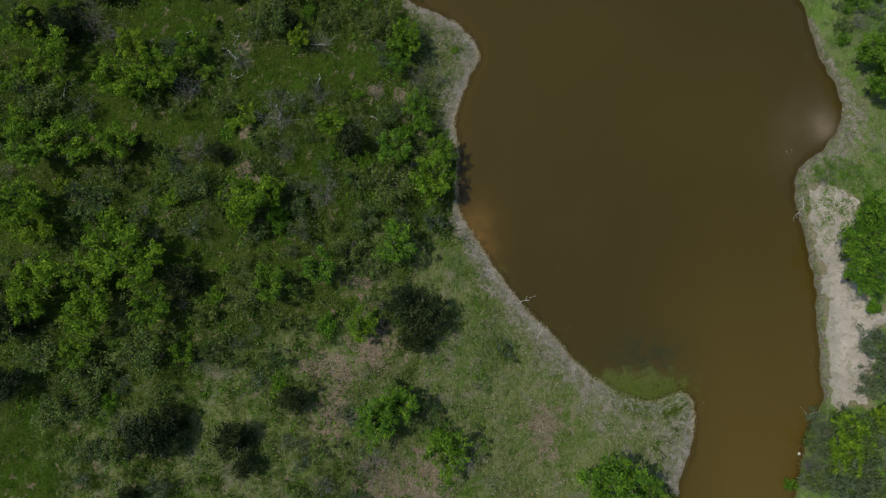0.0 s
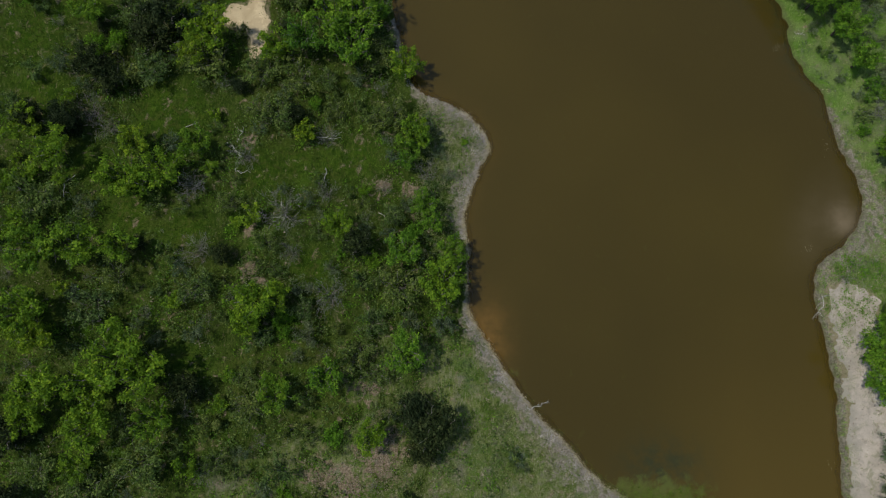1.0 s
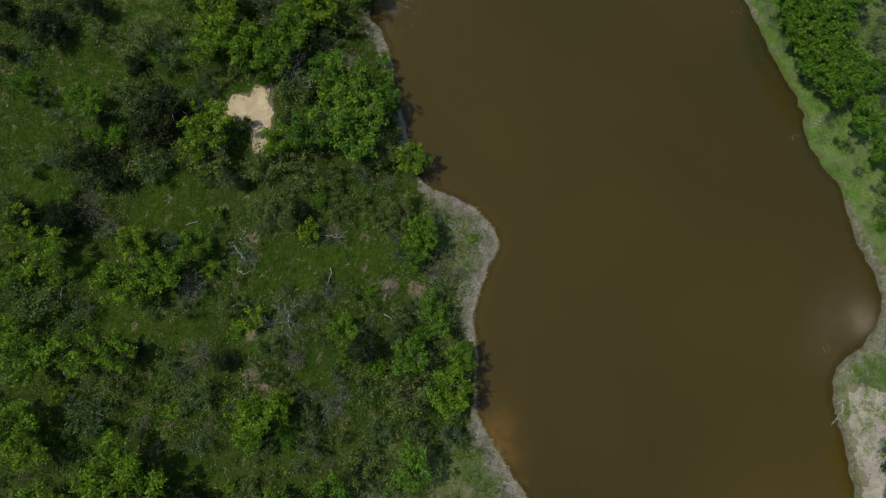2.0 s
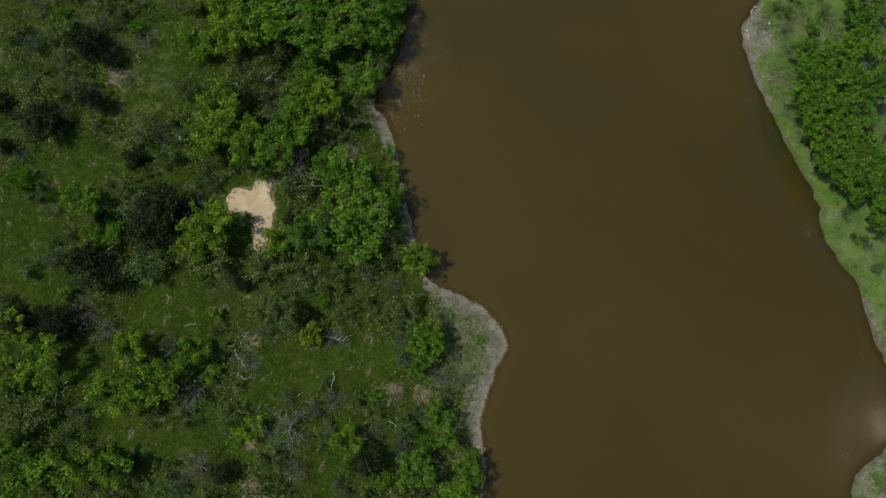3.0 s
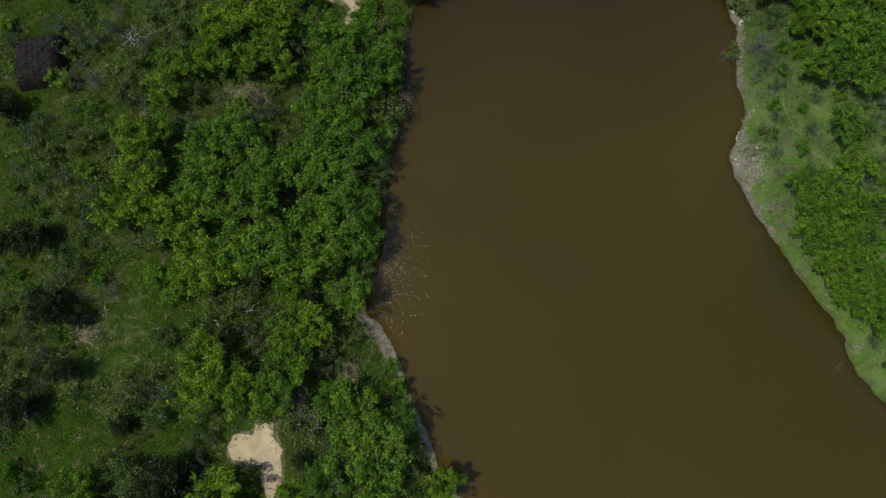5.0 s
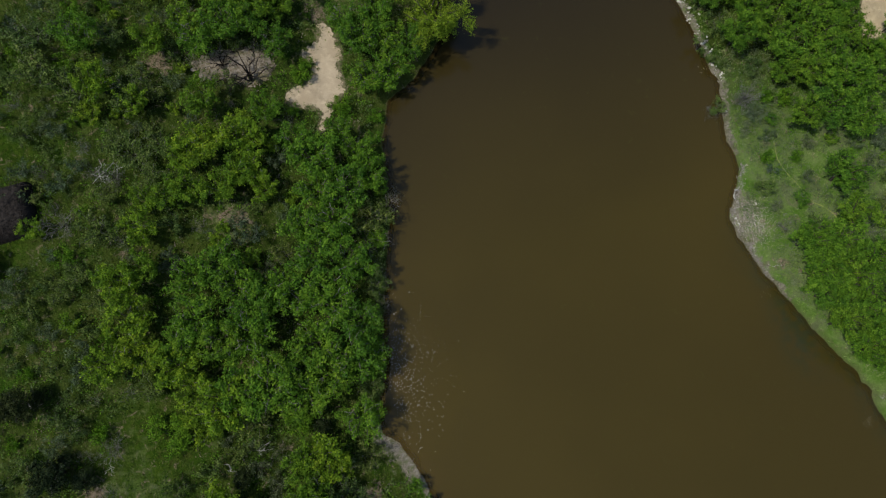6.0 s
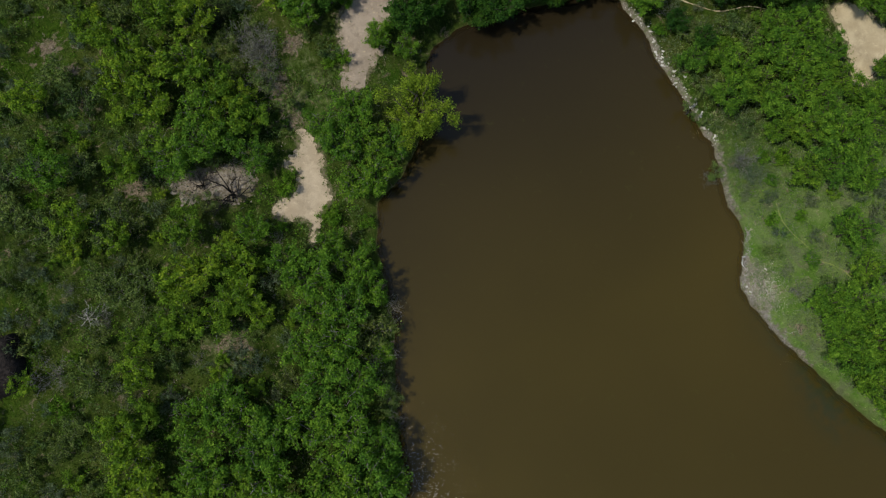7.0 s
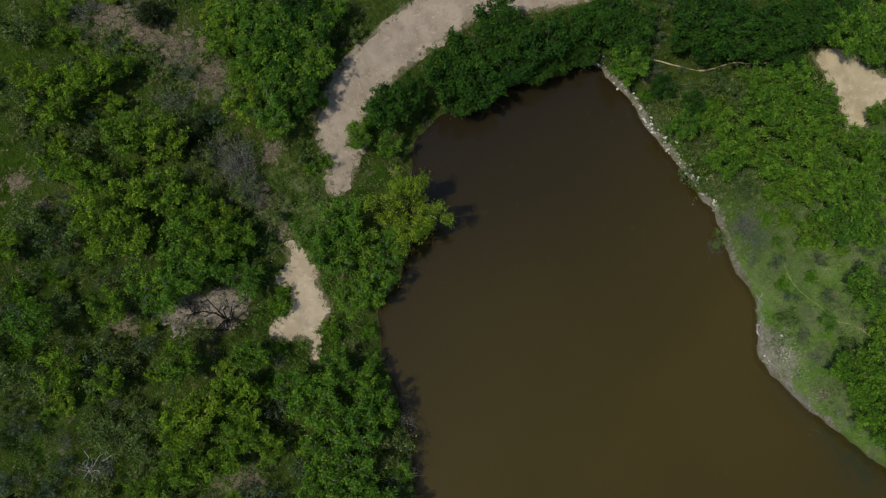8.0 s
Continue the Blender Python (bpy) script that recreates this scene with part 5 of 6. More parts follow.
# thickets of small shrubs between the trees of the west bank: area and how many of each
THICKETS = [(-45, -14, 2, 34, dict(olive_shrub=26, sage_shrub=22, bare_shrub=10, mesquite=16)), (-14, 1, 8, 36, dict(olive_shrub=14, sage_shrub=14, bare_shrub=6, bush=6)),
            (-42, -12, 34, 64, dict(olive_shrub=24, sage_shrub=22, juniper=7, bare_shrub=8, bush=4)), (-40, -8, 66, 104, dict(olive_shrub=34, sage_shrub=42, mesquite=24, bare_shrub=9, bush=8)),
            (-30, -2, 98, 128, dict(olive_shrub=18, sage_shrub=16, mesquite=26, bare_shrub=5)), (-30, 0, -14, 8, dict(olive_shrub=14, sage_shrub=10, bare_shrub=4)),
            (34, 50, 46, 98, dict(olive_shrub=18, sage_shrub=32, bare_shrub=10, bush=8, elm=14)), (34, 66, 84, 100, dict(dam_elm=12, olive_shrub=8, sage_shrub=10)), (36, 48, 24, 50, dict(sage_shrub=18, bush=10, elm=10))]
for x0, x1, y0, y1, wanted in THICKETS:
    for kind, number in wanted.items():
        made = tries = 0
        while made < number and tries < 60 * number:
            tries += 1
            x, y = place_rng.uniform(x0, x1), place_rng.uniform(y0, y1)
            r = place_rng.uniform(0.65, 1.35)
            if land("d", x, y)[0] < 1.2 + r or land("lush", x, y)[0] > 0.35 or any(math.hypot(x - a, y - b) < 0.75 * (q + r) for a, b, q in standing):
                continue
            if land("bare", x, y)[0] < r + 0.2 or near_line(TRAIL, x, y) < r + 0.1 or any(math.hypot(x - a, y - b) < q + 0.8 for a, b, q, _ in OPEN[:2]) or any(math.hypot(x - a, y - b) < 0.75 * q for a, b, q in DRY if q > 1.85):
                continue
            plant(kind, x, y, r, r * place_rng.uniform(1.2, 1.7) + 0.3)
            made += 1
# shrubs that hide the foot of the west bank
rim = smooth(WEST_NORTH, 4)[4:-16]
for i in range(0, len(rim), 3):
    x, y = rim[i]
    if 82.5 < y < 86 or 49.2 < y < 53.2 or (x > -3.3 and y < 40):
        continue
    r = place_rng.uniform(0.7, 1.15)
    plant("elm" if place_rng.random() < 0.55 else "olive_shrub", x - 0.75 * r, y + place_rng.uniform(-0.3, 0.3), r, 1.5 * r + 0.7)
for key, m in first_place.items():
    KINDS[key].matrix_basis = m


# ---- low growth ----
def scatter(rng, number, x0, x1, y0, y1, keep, clear=0.6):
    x, y = rng.uniform(x0, x1, number), rng.uniform(y0, y1, number)
    d = land("d", x, y)
    ok = keep(x, y, d)
    ok &= land("bare", x, y) > 0.12 + 0.35 * rng.uniform(0, 1, number) ** 2
    ok &= near_line(TRAIL, x, y) > 0.2
    ok &= land("lush", x, y) < rng.uniform(0.3, clear, number)
    x, y = x[ok], y[ok]
    return x, y, land("z", x, y)


def tufts(name, rng, x, y, z, blades, reach, tall, width, material, label, category):
    """Grass tufts: each is a handful of leaning three-sided blades."""
    n = len(x) * blades
    cx, cy, cz = (np.repeat(v, blades) for v in (x, y, z))
    size = np.repeat(rng.uniform(0.6, 1.4, len(x)), blades)
    a, lean = rng.uniform(0, 2 * math.pi, n), rng.uniform(0.25, 1.0, n) * reach * size
    bx, by = cx + rng.normal(0, 0.3, n) * reach, cy + rng.normal(0, 0.3, n) * reach
    h = tall * size * rng.uniform(0.5, 1.1, n)
    w = width * rng.uniform(0.6, 1.3, n) / 2
    tip = np.stack([bx + np.cos(a) * lean, by + np.sin(a) * lean, cz + h], 1)
    left = np.stack([bx - np.sin(a) * w, by + np.cos(a) * w, cz - 0.03], 1)
    right = np.stack([bx + np.sin(a) * w, by - np.cos(a) * w, cz - 0.03], 1)
    me = bpy.data.meshes.new(name)
    me.vertices.add(3 * n), me.loops.add(3 * n), me.polygons.add(n)
    me.vertices.foreach_set("co", np.stack([left, right, tip], 1).astype(np.float32).ravel())
    me.loops.foreach_set("vertex_index", np.arange(3 * n, dtype=np.int32))
    me.polygons.foreach_set("loop_start", np.arange(0, 3 * n, 3, dtype=np.int32))
    me.update(calc_edges=True)
    me.materials.append(material)
    return tagged(new(name, me), label, category, kind="stuff")


def low_plants(name, rng, x, y, z, per, reach, tall, leaf, material, label, category, twigs=None):
    """Low scrub: small mounds of leaf sprays on the ground."""
    size = rng.uniform(0.5, 1.5, len(x))
    p = rng.normal(0, 0.5, (len(x), per, 3)) * reach * size[:, None, None]
    p[..., 2] = np.abs(rng.normal(0.3, 0.35, (len(x), per))) * tall * size[:, None]
    p += np.stack([x, y, z], 1)[:, None, :]
    p = p.reshape(-1, 3)
    me = leaves(name, p, np.zeros_like(p), leaf, material, rng, 0.5, 0.5)
    return tagged(new(name, me), label, category, kind="stuff")


grow = np.random.default_rng(11)
x, y, z = scatter(grow, 52000, -48, 14, -22, 134, lambda x, y, d: (d > 0.9) & (x < 34), 3.0)
tufts("meadow_grass", grow, x, y, z, 4, 0.26, 0.26, 0.075, GRASS, "rough green grass in uneven tufts", "grass")
x, y, z = scatter(grow, 27000, 28, 66, -20, 88, lambda x, y, d: d > 0.08)
tufts("bank_grass", grow, x, y, z, 4, 0.3, 0.22, 0.055, GRASS_PALE, "pale green grass on the far bank", "grass")
x, y, z = scatter(grow, 20000, -16, 28, -22, 12, lambda x, y, d: (d > 0.4) & (np.hypot((x - 13) / 1.6, y + 9) < 13))
tufts("shore_grass", grow, x, y, z, 4, 0.26, 0.2, 0.06, GRASS_DRY, "thin pale grass above the shore", "grass")
x, y, z = scatter(grow, 3000, -2, 7, 18, 37, lambda x, y, d: d > 0.5)
tufts("spit_grass", grow, x, y, z, 5, 0.3, 0.2, 0.05, GRASS_DRY, "thin pale grass on the spit", "grass")


def weedy(x, y, d):
    return (d > 1.3) & (ripple(x, y, 5, 8.0) + 0.6 * ripple(x, y, 1.8, 9.0) > 0.05)


x, y, z = scatter(grow, 12000, -48, 10, -22, 134, lambda x, y, d: weedy(x, y, d) & (x < 6))
low_plants("green_weeds", grow, x, y, z, 12, 0.55, 0.65, 0.18, LEAF_BUSH, "low bright green weeds among the grass", "weeds")
x, y, z = scatter(grow, 15000, -48, 8, -22, 134, lambda x, y, d: (d > 1.0) & (ripple(x, y, 6, 12.0) + 0.6 * ripple(x, y, 2, 13.0) > 0.0))
low_plants("dull_scrub", grow, x, y, z, 12, 0.6, 0.85, 0.21, LEAF_OLIVE, "low dull olive scrub among the grass", "scrub")
x, y, z = scatter(grow, 4000, -48, 16, -22, 134, lambda x, y, d: (d > 0.6) & (ripple(x, y, 4, 15.0) + 0.6 * ripple(x, y, 1.5, 16.0) > 0.55))
low_plants("grey_scrub", grow, x, y, z, 10, 0.4, 0.4, 0.13, LEAF_GREY, "low greyish dead scrub among the grass", "scrub")
x, y, z = scatter(grow, 6500, 30, 62, -20, 98, lambda x, y, d: (d > 0.6) & (ripple(x, y, 4, 18.0) + 0.6 * ripple(x, y, 1.5, 19.0) > 0.0))
low_plants("bank_scrub", grow, x, y, z, 15, 0.5, 0.5, 0.15, LEAF_SAGE, "low greyish green scrub on the far bank", "scrub")
x, y, z = scatter(grow, 3600, 31, 45, 50, 82, lambda x, y, d: (d > 0.9) & (ripple(x, y, 3, 25.0) + 0.7 * ripple(x, y, 1.1, 26.0) > -0.2))
low_plants("bank_brush", grow, x, y, z, 13, 0.55, 0.3, 0.13, LEAF_SAGE, "low greyish green brush mottling the far bank", "scrub")
x, y, z = scatter(grow, 3500, 30, 62, -20, 98, lambda x, y, d: (d > 0.8) & (ripple(x, y, 4, 22.0) + 0.6 * ripple(x, y, 1.5, 23.0) > 0.25))
low_plants("bank_weeds", grow, x, y, z, 11, 0.42, 0.4, 0.16, LEAF_BUSH, "low bright green weeds on the far bank", "weeds")

x, y, z = scatter(grow, 6500, 15, 27, -9, 0, lambda x, y, d: (d > -1.9) & (d < 0.7) & (np.hypot((x - 21.6) / 5.0, (y + 4.2) / 2.3) < grow.uniform(0.35, 1.1, len(x))))
tufts("pond_weed", grow, x, y, np.maximum(z, -0.01), 4, 0.24, 0.09, 0.05, GRASS_WET, "green water weed matted in the shallows", "weed")
x, y, z = scatter(grow, 260, 30.5, 44, -10, 60, lambda x, y, d: (d > -1.1) & (d < -0.2) & (ripple(x, y, 7, 31.0) > 0.2))
tufts("floating_weed", grow, x, y, np.maximum(z, -0.02), 4, 0.16, 0.05, 0.05, GRASS_WET, "sparse green weed floating near the bank", "weed")


spots = [(x + grow.normal(0, 0.55) * r, y + grow.normal(0, 0.55) * r) for x, y, r in DRY for _ in range(int(13 * r * r))]
x, y = (np.array(v) for v in zip(*spots))
ok = (land("d", x, y) > 1) & (land("bare", x, y) > 0.3)
low_plants("dead_brush", grow, x[ok], y[ok], land("z", x[ok], y[ok]), 9, 0.4, 0.16, 0.14, STRAW, "flattened tan dead brush on bare patches", "brush")
x, y, z = scatter(grow, 5200, -48, 14, -22, 134, lambda x, y, d: (d > 0.8) & (ripple(x, y, 5, 51.0) + 0.8 * ripple(x, y, 1.2, 52.0) > 0.45))
low_plants("dry_stalks", grow, x, y, z, 6, 0.35, 0.35, 0.16, STRAW, "scattered dry stalks standing in the grass", "brush")


x, y, z = scatter(grow, 7000, 12, 64, 84, 112, lambda x, y, d: d > 0.8)
tufts("dam_grass", grow, x, y, z, 4, 0.2, 0.24, 0.09, GRASS, "rough green grass on the dam", "grass")
# weeds that creep over the edges of the bare earth
x, y = grow.uniform(-24, 64, 90000), grow.uniform(36, 112, 90000)
bare = land("bare", x, y)
ok = (np.abs(bare + 0.05) < 0.4) & (grow.uniform(0, 1, 90000) < 0.5)
low_plants("edge_weeds", grow, x[ok], y[ok], land("z", x[ok], y[ok]), 8, 0.22, 0.25, 0.13, GRASS, "ragged weeds at the edge of bare earth", "weeds")


# ---- dead wood ----
def dead_branch(points, z, girth, label, material=DEADWOOD, forks=3):
    """A fallen crooked bough with side branches, each a part of its own."""
    rng = np.random.default_rng(int(abs(points[0][0] * 31 + points[0][1] * 17)))
    base = float(land("z", *points[0])[0])
    root = new("dead_branch")
    root.location = (points[0][0], points[0][1], max(base, 0.0))
    run = [np.array((p[0] - points[0][0], p[1] - points[0][1], z * (0.35 + 0.65 * i / (len(points) - 1)))) for i, p in enumerate(points)]
    line = []
    for i, (a, b) in enumerate(zip(run, run[1:])):
        kink = 0.075 * np.linalg.norm(b - a)
        for t in (0, 0.25, 0.5, 0.75):
            line.append(a + (b - a) * t + rng.normal(0, kink, 3) * np.array((1, 1, 0.5)))
    line.append(run[-1])
    n = len(line) - 1
    part("stem", tubes("stem", [[(*p, girth * (1 - 0.7 * i / n)) for i, p in enumerate(line)]], material, 6), root)
    long = np.linalg.norm(run[-1] - run[0])
    for i in range(forks):
        k = rng.integers(1, n)
        ahead = (run[-1] - run[0]) * 0.22 * rng.uniform(0.3, 1.2)
        out = line[k] + ahead + rng.normal(0, 0.2, 3) * long * np.array((1, 1, 0.4)) + np.array((0, 0, 0.1))
        bough = bent(rng, line[k], out, girth * 0.5, girth * 0.18, 5, 0.28)
        twig = np.array(bough[2][:3])
        fork = bent(rng, twig, twig + rng.normal(0, 0.11, 3) * long + ahead * 0.5, girth * 0.3, girth * 0.12, 3, 0.3)
        part("side_branch", tubes("side_branch", [bough, fork], material, 5), root)
    tagged(root, label, "branch", "dead branches")


WHITE = "bleached crooked dead branch lying in the scrub"
GREYISH = "grey dead branch caught in the undergrowth"
dead_branch([(-35.0, 25.6), (-35.9, 24.0), (-35.3, 23.1)], 0.5, 0.045, WHITE, forks=1)
dead_branch([(-20.4, 29.0), (-19.5, 28.1), (-18.5, 27.1)], 1.9, 0.038, WHITE)
dead_branch([(-19.2, 29.0), (-18.7, 29.7)], 1.8, 0.032, WHITE)
dead_branch([(-19.7, 26.4), (-18.9, 25.8), (-18.3, 26.1)], 0.9, 0.032, WHITE)
dead_branch([(-5.4, 22.3), (-4.6, 21.6), (-3.7, 21.8)], 0.8, 0.032, WHITE)
dead_branch([(-14.7, 23.2), (-14.4, 22.0), (-13.9, 20.7)], 1.6, 0.032, WHITE)
dead_branch([(-11.7, 29.9), (-10.4, 29.6), (-9.2, 29.4)], 1.2, 0.035, GREYISH)
dead_branch([(-10.8, 26.6), (-10.9, 24.8)], 1.0, 0.035, GREYISH)
dead_branch([(-19.0, 55.1), (-18.3, 55.0), (-17.3, 55.5)], 2.2, 0.038, WHITE)
dead_branch([(-22.1, 54.8), (-21.1, 54.2)], 2.0, 0.032, WHITE)
dead_branch([(-14.3, 45.5), (-13.7, 44.7), (-13.0, 44.0)], 2.9, 0.042, GREYISH, forks=6)
dead_branch([(-24.8, 30.7), (-23.4, 31.2)], 0.4, 0.028, WHITE)
dead_branch([(-34.0, 32.1), (-32.8, 31.1), (-31.4, 30.6)], 1.4, 0.049, "dark dead branch leaning out of a thicket", BARK)
dead_branch([(-23.4, 24.6), (-22.5, 25.1)], 0.8, 0.028, WHITE)
for a, b in (((-28.5, 85.2), (-26.3, 83.2)), ((-27.5, 85.8), (-26.9, 83.2)), ((-26.6, 84.6), (-24.7, 84.4)), ((-28.2, 84.0), (-26.0, 84.9))):
    dead_branch([a, b], 1.4, 0.026, "silvery dead branch of a fallen tree", DEADWOOD, forks=5)
dead_branch([(-3.8, 72.7), (-2.3, 73.0), (-0.9, 73.0)], 1.8, 0.036, "bare grey branch reaching over the water", BARK_GREY, forks=6)
dead_branch([(-5.1, 71.1), (-3.4, 70.0), (-2.0, 69.9)], 1.8, 0.036, "bare grey branch reaching over the water", BARK_GREY, forks=6)
dead_branch([(-1.3, 74.7), (-0.6, 73.3)], 1.6, 0.036, "bare grey branch reaching over the water", BARK_GREY, forks=5)
dead_branch([(-32.0, 58.0), (-31.9, 56.7)], 0.6, 0.028, WHITE, forks=5)
dead_branch([(8.9, 3.9), (9.9, 4.1), (10.9, 4.6)], 0.3, 0.042, "bleached snag lying in the pond's edge", forks=2)
dead_branch([(38.3, 15.4), (37.6, 13.5), (36.7, 12.7)], 0.3, 0.042, "bleached snag on the sandy bank", forks=4)
dead_branch([(32.3, 65.5), (31.6, 65.1), (31.6, 64.6)], 0.25, 0.11, "short white driftwood log at the water's edge", forks=1)
dead_branch([(36.9, -6.3), (37.8, -5.9)], 0.3, 0.049, "bleached stump at the water's edge", forks=1)
dead_branch([(36.0, -5.5), (37.1, -6.7)], 0.15, 0.035, "bleached stick in the shallow water", forks=1)
dead_branch([(32.3, 57.4), (33.7, 57.1)], 0.2, 0.028, "bleached stick on the bank", forks=2)
dead_branch([(37.5, 42.8), (38.7, 42.5)], 0.2, 0.028, "bleached stick on the bank", forks=3)


def brush_pile(x, y):
    """A large heap of dark dead brush."""
    rng = np.random.default_rng(4)
    root = new("brush_pile")
    root.location = (x, y, float(land("z", x, y)[0]))
    X, Y, F = grid(np.linspace(-2.3, 2.3, 28), np.linspace(-2.7, 2.7, 32))
    edge = np.maximum(np.abs(X) / 2.3, np.abs(Y) / 2.7)
    z = 1.7 * np.clip(1 - edge ** 5, 0, 1) ** 0.6 + 0.14 * ripple(X, Y, 0.5, 3.0) * (edge < 0.97) + 0.05 * ripple(X, Y, 0.2, 4.0) - 0.06
    heap = mesh_object("mound", np.column_stack([X, Y, z]), F.tolist(), CHAR, root)
    shade_smooth(heap)
    sticks = []
    for _ in range(240):
        a = np.array((rng.uniform(-2.1, 2.1), rng.uniform(-2.5, 2.5), rng.uniform(1.2, 1.8)))
        b = a + np.array((rng.normal(0, 0.6), rng.normal(0, 0.6), rng.normal(0.1, 0.2)))
        sticks.append(bent(rng, a, b, 0.03, 0.012, 3, 0.15))
    part("brushwood", tubes("brushwood", sticks, CHAR, 3), root)
    tagged(root, "large dark heap of dead brush on grass", "brush pile")


brush_pile(-36.6, 83.2)
for i in range(14):
    dead = random.Random(70 + i)
    x, y, _ = DRY[9 + i % 5]
    x, y, a = x + dead.uniform(-2, 2), y + dead.uniform(-2, 2), dead.uniform(0, 6.28)
    dead_branch([(x, y), (x + 1.6 * math.cos(a), y + 1.6 * math.sin(a)), (x + 2.9 * math.cos(a + 0.3), y + 2.9 * math.sin(a + 0.3))], 0.5, 0.03, "straw-coloured dead branch on a bare patch", BARK_GREY, forks=6)


# ---- stones ----
def stone_mesh(seed):
    bm = bmesh.new()
    bmesh.ops.create_icosphere(bm, subdivisions=1, radius=0.5)
    rng = np.random.default_rng(seed)
    squash = rng.uniform((0.8, 0.55, 0.35), (1.2, 0.9, 0.6))
    for v in bm.verts:
        v.co = Vector(v.co) * rng.uniform(0.78, 1.15)
        v.co = Vector((v.co.x * squash[0], v.co.y * squash[1], v.co.z * squash[2]))
    me = bpy.data.meshes.new("rock")
    bm.to_mesh(me)
    bm.free()
    me.materials.append(STONE)
    return me


rocks = np.random.default_rng(21)
stones = [stone_mesh(40 + i) for i in range(7)]
BANK = smooth(EAST_NORTH, 6)
for i in range(150):
    k = 6 * 10 + int(rocks.uniform(0, 0.999) ** 0.9 * 47)
    p = BANK[k] + rocks.normal(0, 0.34, 2) + np.array((0.34, 0.0))
    size = 0.1 + 0.34 * rocks.uniform() ** 3.2
    rock = new("rock", stones[i % 7])
    rock.matrix_basis = Matrix.LocRotScale((p[0], p[1], max(float(land("z", *p)[0]), 0.0) + 0.08 * size), Euler((rocks.normal(0, 0.2), rocks.normal(0, 0.2), rocks.uniform(0, 6.28))), (size, size, size))
    tagged(rock, "rough white limestone rock on the bank", "rock", "rocks along the bank")
for x, y, size in ((31.0, 62.8, 0.28), (31.1, 62.2, 0.22), (34.3, 73.6, 0.3), (35.6, -9.9, 0.35), (33.4, 63.6, 0.35)):
    rock = new("rock", stones[int(size * 100) % 7])
    rock.matrix_basis = Matrix.LocRotScale((x, y, max(float(land("z", x, y)[0]), 0.0) + 0.05), Euler((0.1, 0.1, x)), (size, size, size))
    tagged(rock, "single pale rock at the water's edge", "rock", "rocks along the bank")


def chips(name, rng, x, y, z, size, material, label, category):
    """Many small flat flakes lying about."""
    n = len(x)
    a, s = rng.uniform(0, 6.28, n), size * rng.uniform(0.5, 1.4, n)
    verts, faces = [], []
    for i in range(n):
        for k in range(5):
            t = a[i] + k * 1.2566
            verts.append((x[i] + math.cos(t) * s[i] * (0.4 + 0.2 * (k % 2)), y[i] + math.sin(t) * s[i] * 0.5, z[i] + rng.uniform(0, 0.3) * s[i]))
        faces.append(tuple(range(5 * i, 5 * i + 5)))
    return tagged(mesh_object(name, verts, faces, material), label, category, kind="stuff")


REED = leaf_material("bleached_reed", (0.34, 0.31, 0.24), (0.55, 0.51, 0.42), (0.74, 0.70, 0.60), 0.1)
x, y = rocks.normal(32.5, 0.9, 2400), rocks.normal(62.2, 1.2, 2400)
ok = land("d", x, y) > 0.1
chips("bleached_litter", rocks, x[ok], y[ok], land("z", x[ok], y[ok]) + 0.03, 0.045, REED, "bleached reed litter washed onto the bank", "litter")
# tiny pale flakes strewn on the water along the west bank
x, y = -6.3 + np.abs(rocks.normal(0, 2.4, 1900)), rocks.normal(58.6, 3.3, 1900)
ok = (land("d", x, y) < -0.5) & (rocks.uniform(0, 1, 1900) < 0.5)
SPECKS = bark_material("pale_specks", (0.84, 0.79, 0.66), (0.9, 0.86, 0.75))
chips("floating_fluff", rocks, x[ok], y[ok], np.full(ok.sum(), 0.012), 0.038, SPECKS, "pale fluff specks floating on brown water", "debris")
x, y = rocks.uniform(39, 44, 300), rocks.uniform(-5, 15, 300)
ok = land("bare", x, y) < -0.1
chips("beach_debris", rocks, x[ok], y[ok], land("z", x[ok], y[ok]) + 0.05, 0.16, GRAVEL, "dark litter specks strewn over the beach", "litter")
x, y = rocks.uniform(37, 44, 6000), rocks.uniform(-6, 18, 6000)
d = land("d", x, y)
ok = (d > 0.15) & (d < 4.6) & (ripple(x, y, 1.6, 41.0) + 0.8 * ripple(x, y, 0.5, 42.0) > 0.0 + 0.27 * d - 0.15 * np.clip(y - 9, 0, 5))
tufts("beach_grass", rocks, x[ok], y[ok], land("z", x[ok], y[ok]) + 0.02, 4, 0.18, 0.12, 0.05, GRASS_DRY, "thin grey-green grass at the beach's edge", "grass")
x, y = rocks.uniform(37.5, 45, 1500), rocks.uniform(6, 19, 1500)
ok = (land("d", x, y) > 0.7) & (ripple(x, y, 1.5, 61.0) + 0.5 * ripple(x, y, 0.6, 62.0) + np.clip(y - 12, -4, 2) * 0.2 > 0.15)
low_plants("beach_weeds", rocks, x[ok], y[ok], land("z", x[ok], y[ok]), 12, 0.36, 0.16, 0.13, LEAF_BUSH, "bright green weeds creeping over the beach", "weeds")
x, y = rocks.uniform(-17, -8.5, 2200), rocks.uniform(88.5, 94.2, 2200)
ok = land("bare", x, y) < 0.5
chips("leaf_litter", rocks, x[ok], y[ok], land("z", x[ok], y[ok]) + 0.05, 0.13, STRAW, "dead leaves strewn under a bare tree", "litter")
x, y = rocks.uniform(3, 44, 500), rocks.uniform(96, 110, 500)
ok = land("bare", x, y) < -0.3
chips("road_gravel", rocks, x[ok], y[ok], land("z", x[ok], y[ok]) + 0.05, 0.14, SAND, "pale gravel specks on the dirt road", "gravel")

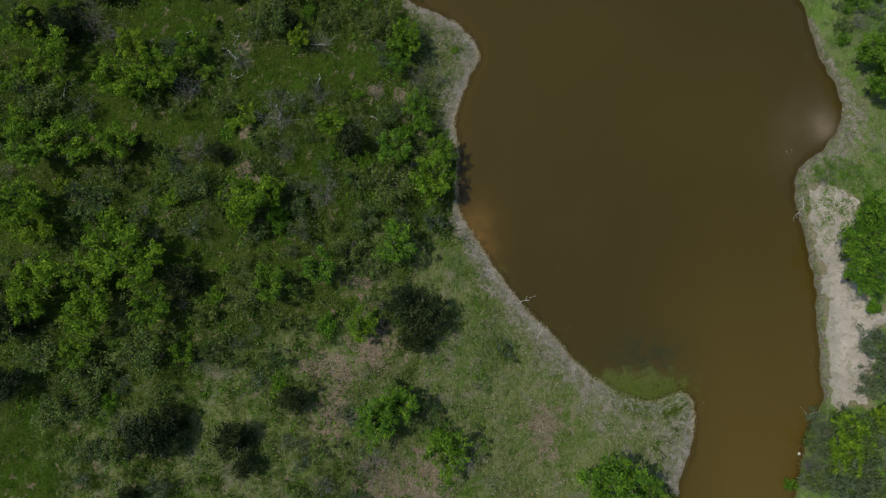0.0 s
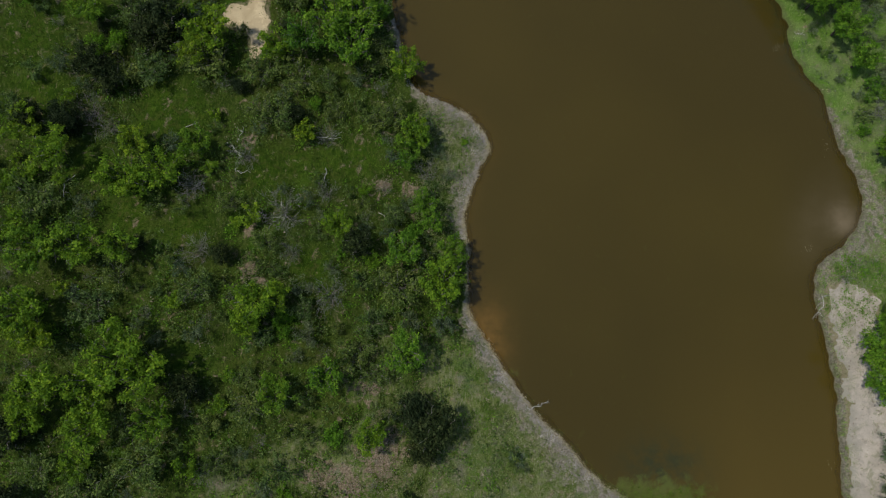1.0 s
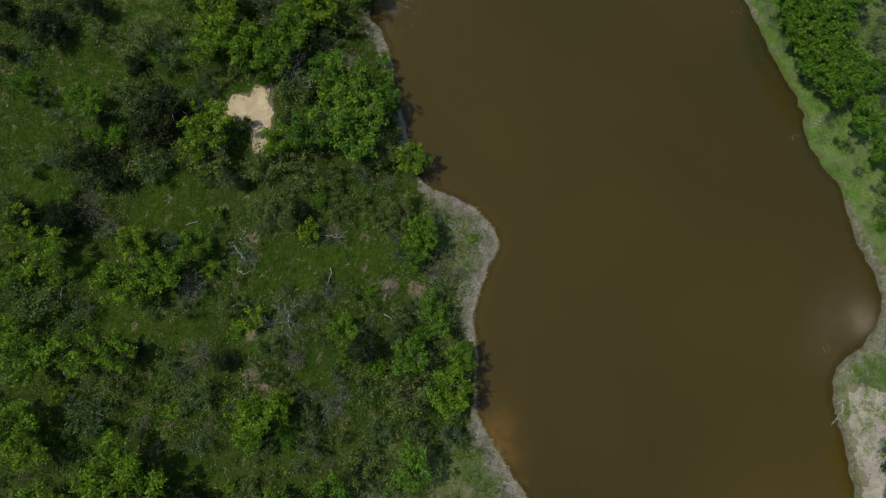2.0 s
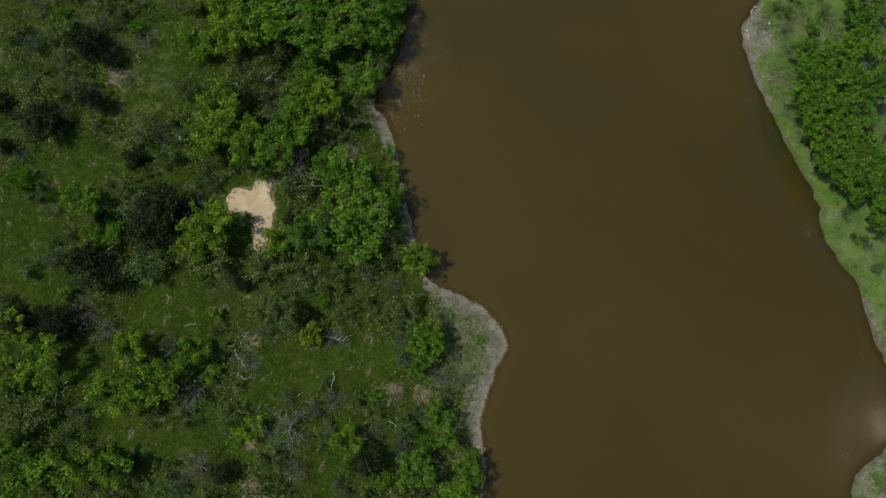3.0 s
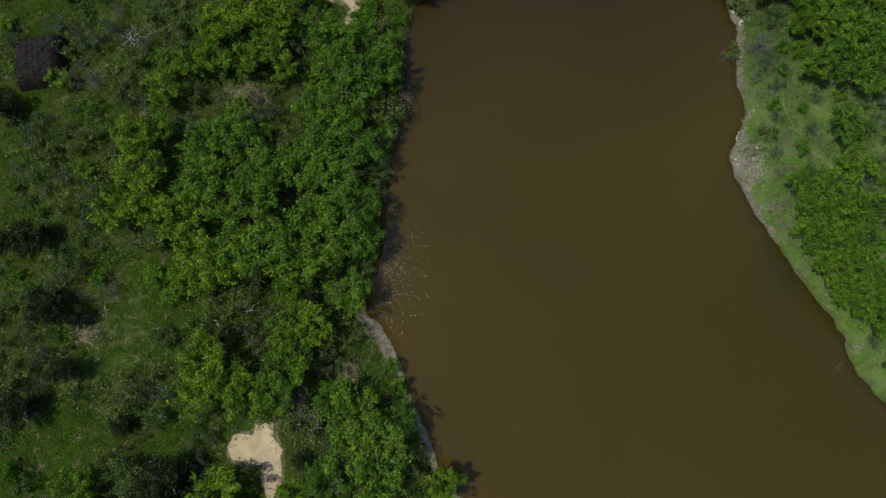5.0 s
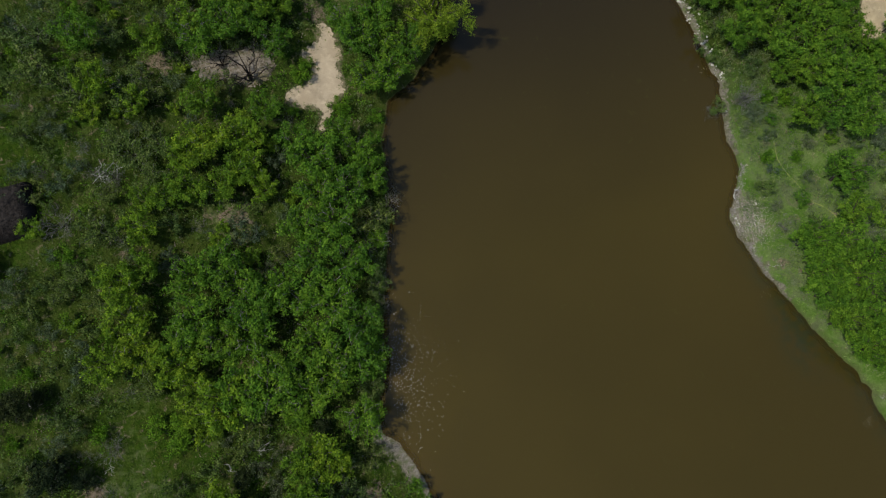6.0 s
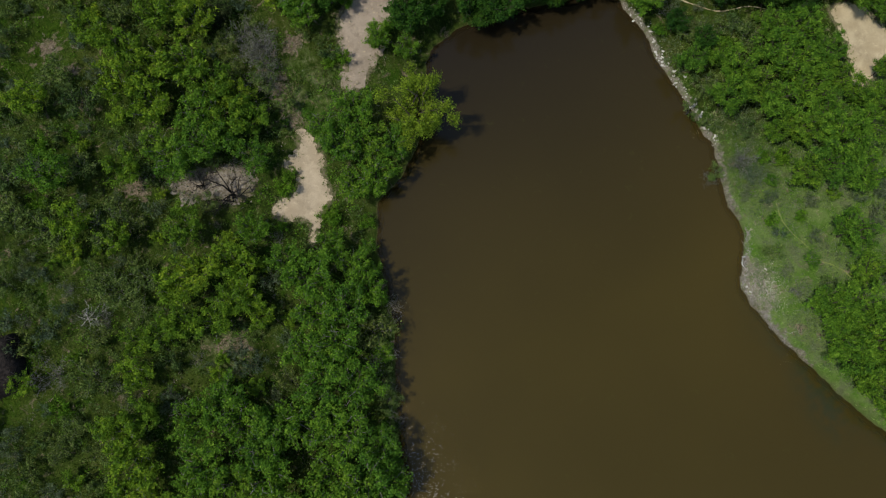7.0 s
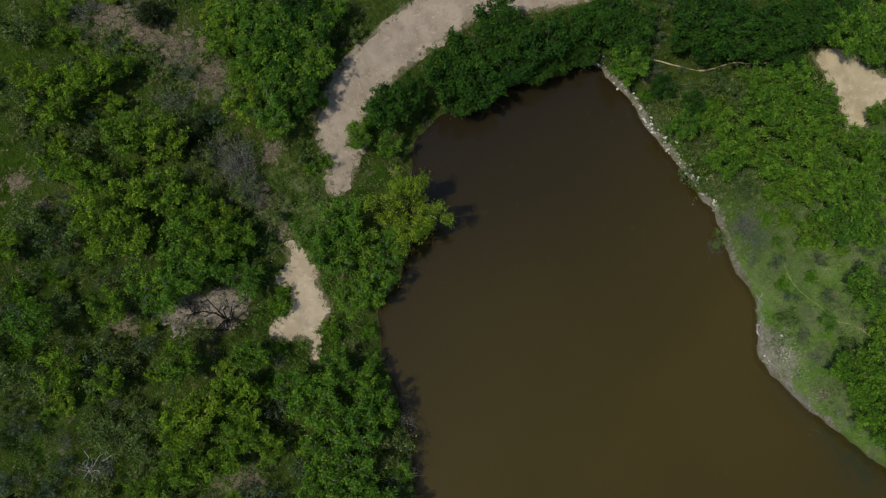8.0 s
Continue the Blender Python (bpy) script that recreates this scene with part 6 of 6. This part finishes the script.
# drift: dead reeds and twigs laid along the strand, a thin line of washed-up straw at the water, floating leaves
DRIFT = grass_material("grey_drift", (0.19, 0.17, 0.155), (0.34, 0.31, 0.285), (0.50, 0.46, 0.40), (0.22, 0.20, 0.185))
WRACK = grass_material("washed_straw", (0.22, 0.19, 0.11), (0.34, 0.30, 0.19), (0.42, 0.38, 0.26), (0.27, 0.25, 0.13))
for x0, x1, y0, y1, reach, number in ((-1, 6, 20, 36, 2.0, 7000), (3, 12, 0, 14, 1.6, 6000), (9, 26, -14, 3, 2.6, 11000), (-9, -1, 33, 54, 0.8, 8000), (30.5, 35, 56, 68, 0.8, 6000)):
    x, y = rocks.uniform(x0, x1, number), rocks.uniform(y0, y1, number)
    d = land("d", x, y)
    ok = (d > 0.08) & (d < reach * (0.6 + 0.4 * ripple(x, y, 2.0, 71.0)) * np.sqrt(rocks.uniform(0, 1, number)))
    tufts("drift_reeds", rocks, x[ok], y[ok], land("z", x[ok], y[ok]) + 0.03, 3, 0.34, 0.05, 0.035, DRIFT, "grey dead reeds and twigs laid along the strand", "drift")
west = smooth(WEST_SOUTH, 8)[8:-40]
k = rocks.integers(0, len(west), 2600)
x, y = west[k, 0] + rocks.normal(0, 0.1, 2600), west[k, 1] + rocks.normal(0, 0.1, 2600)
ok = np.abs(land("d", x, y)) < 0.22
tufts("washed_up_straw", rocks, x[ok], y[ok], np.maximum(land("z", x[ok], y[ok]), 0.0) + 0.02, 3, 0.3, 0.04, 0.03, WRACK, "thin line of washed-up straw at the water", "drift")
spots = ((37.3, 19.7, 9), (40.2, 30.3, 5), (37.4, -1.2, 7), (26.5, -5.4, 6), (26.0, -6.7, 10), (25.0, -8.8, 6), (35.7, 41.2, 14), (33.7, 78.6, 6), (30.9, 54.8, 5))
x, y = (np.concatenate([rocks.normal(p[i], 0.35, 2 * p[2]) for p in spots]) for i in (0, 1))
ok = land("d", x, y) < -0.1
chips("floating_leaves", rocks, x[ok], y[ok], np.full(ok.sum(), 0.012), 0.055, WRACK, "yellowed leaves floating near the bank", "debris")
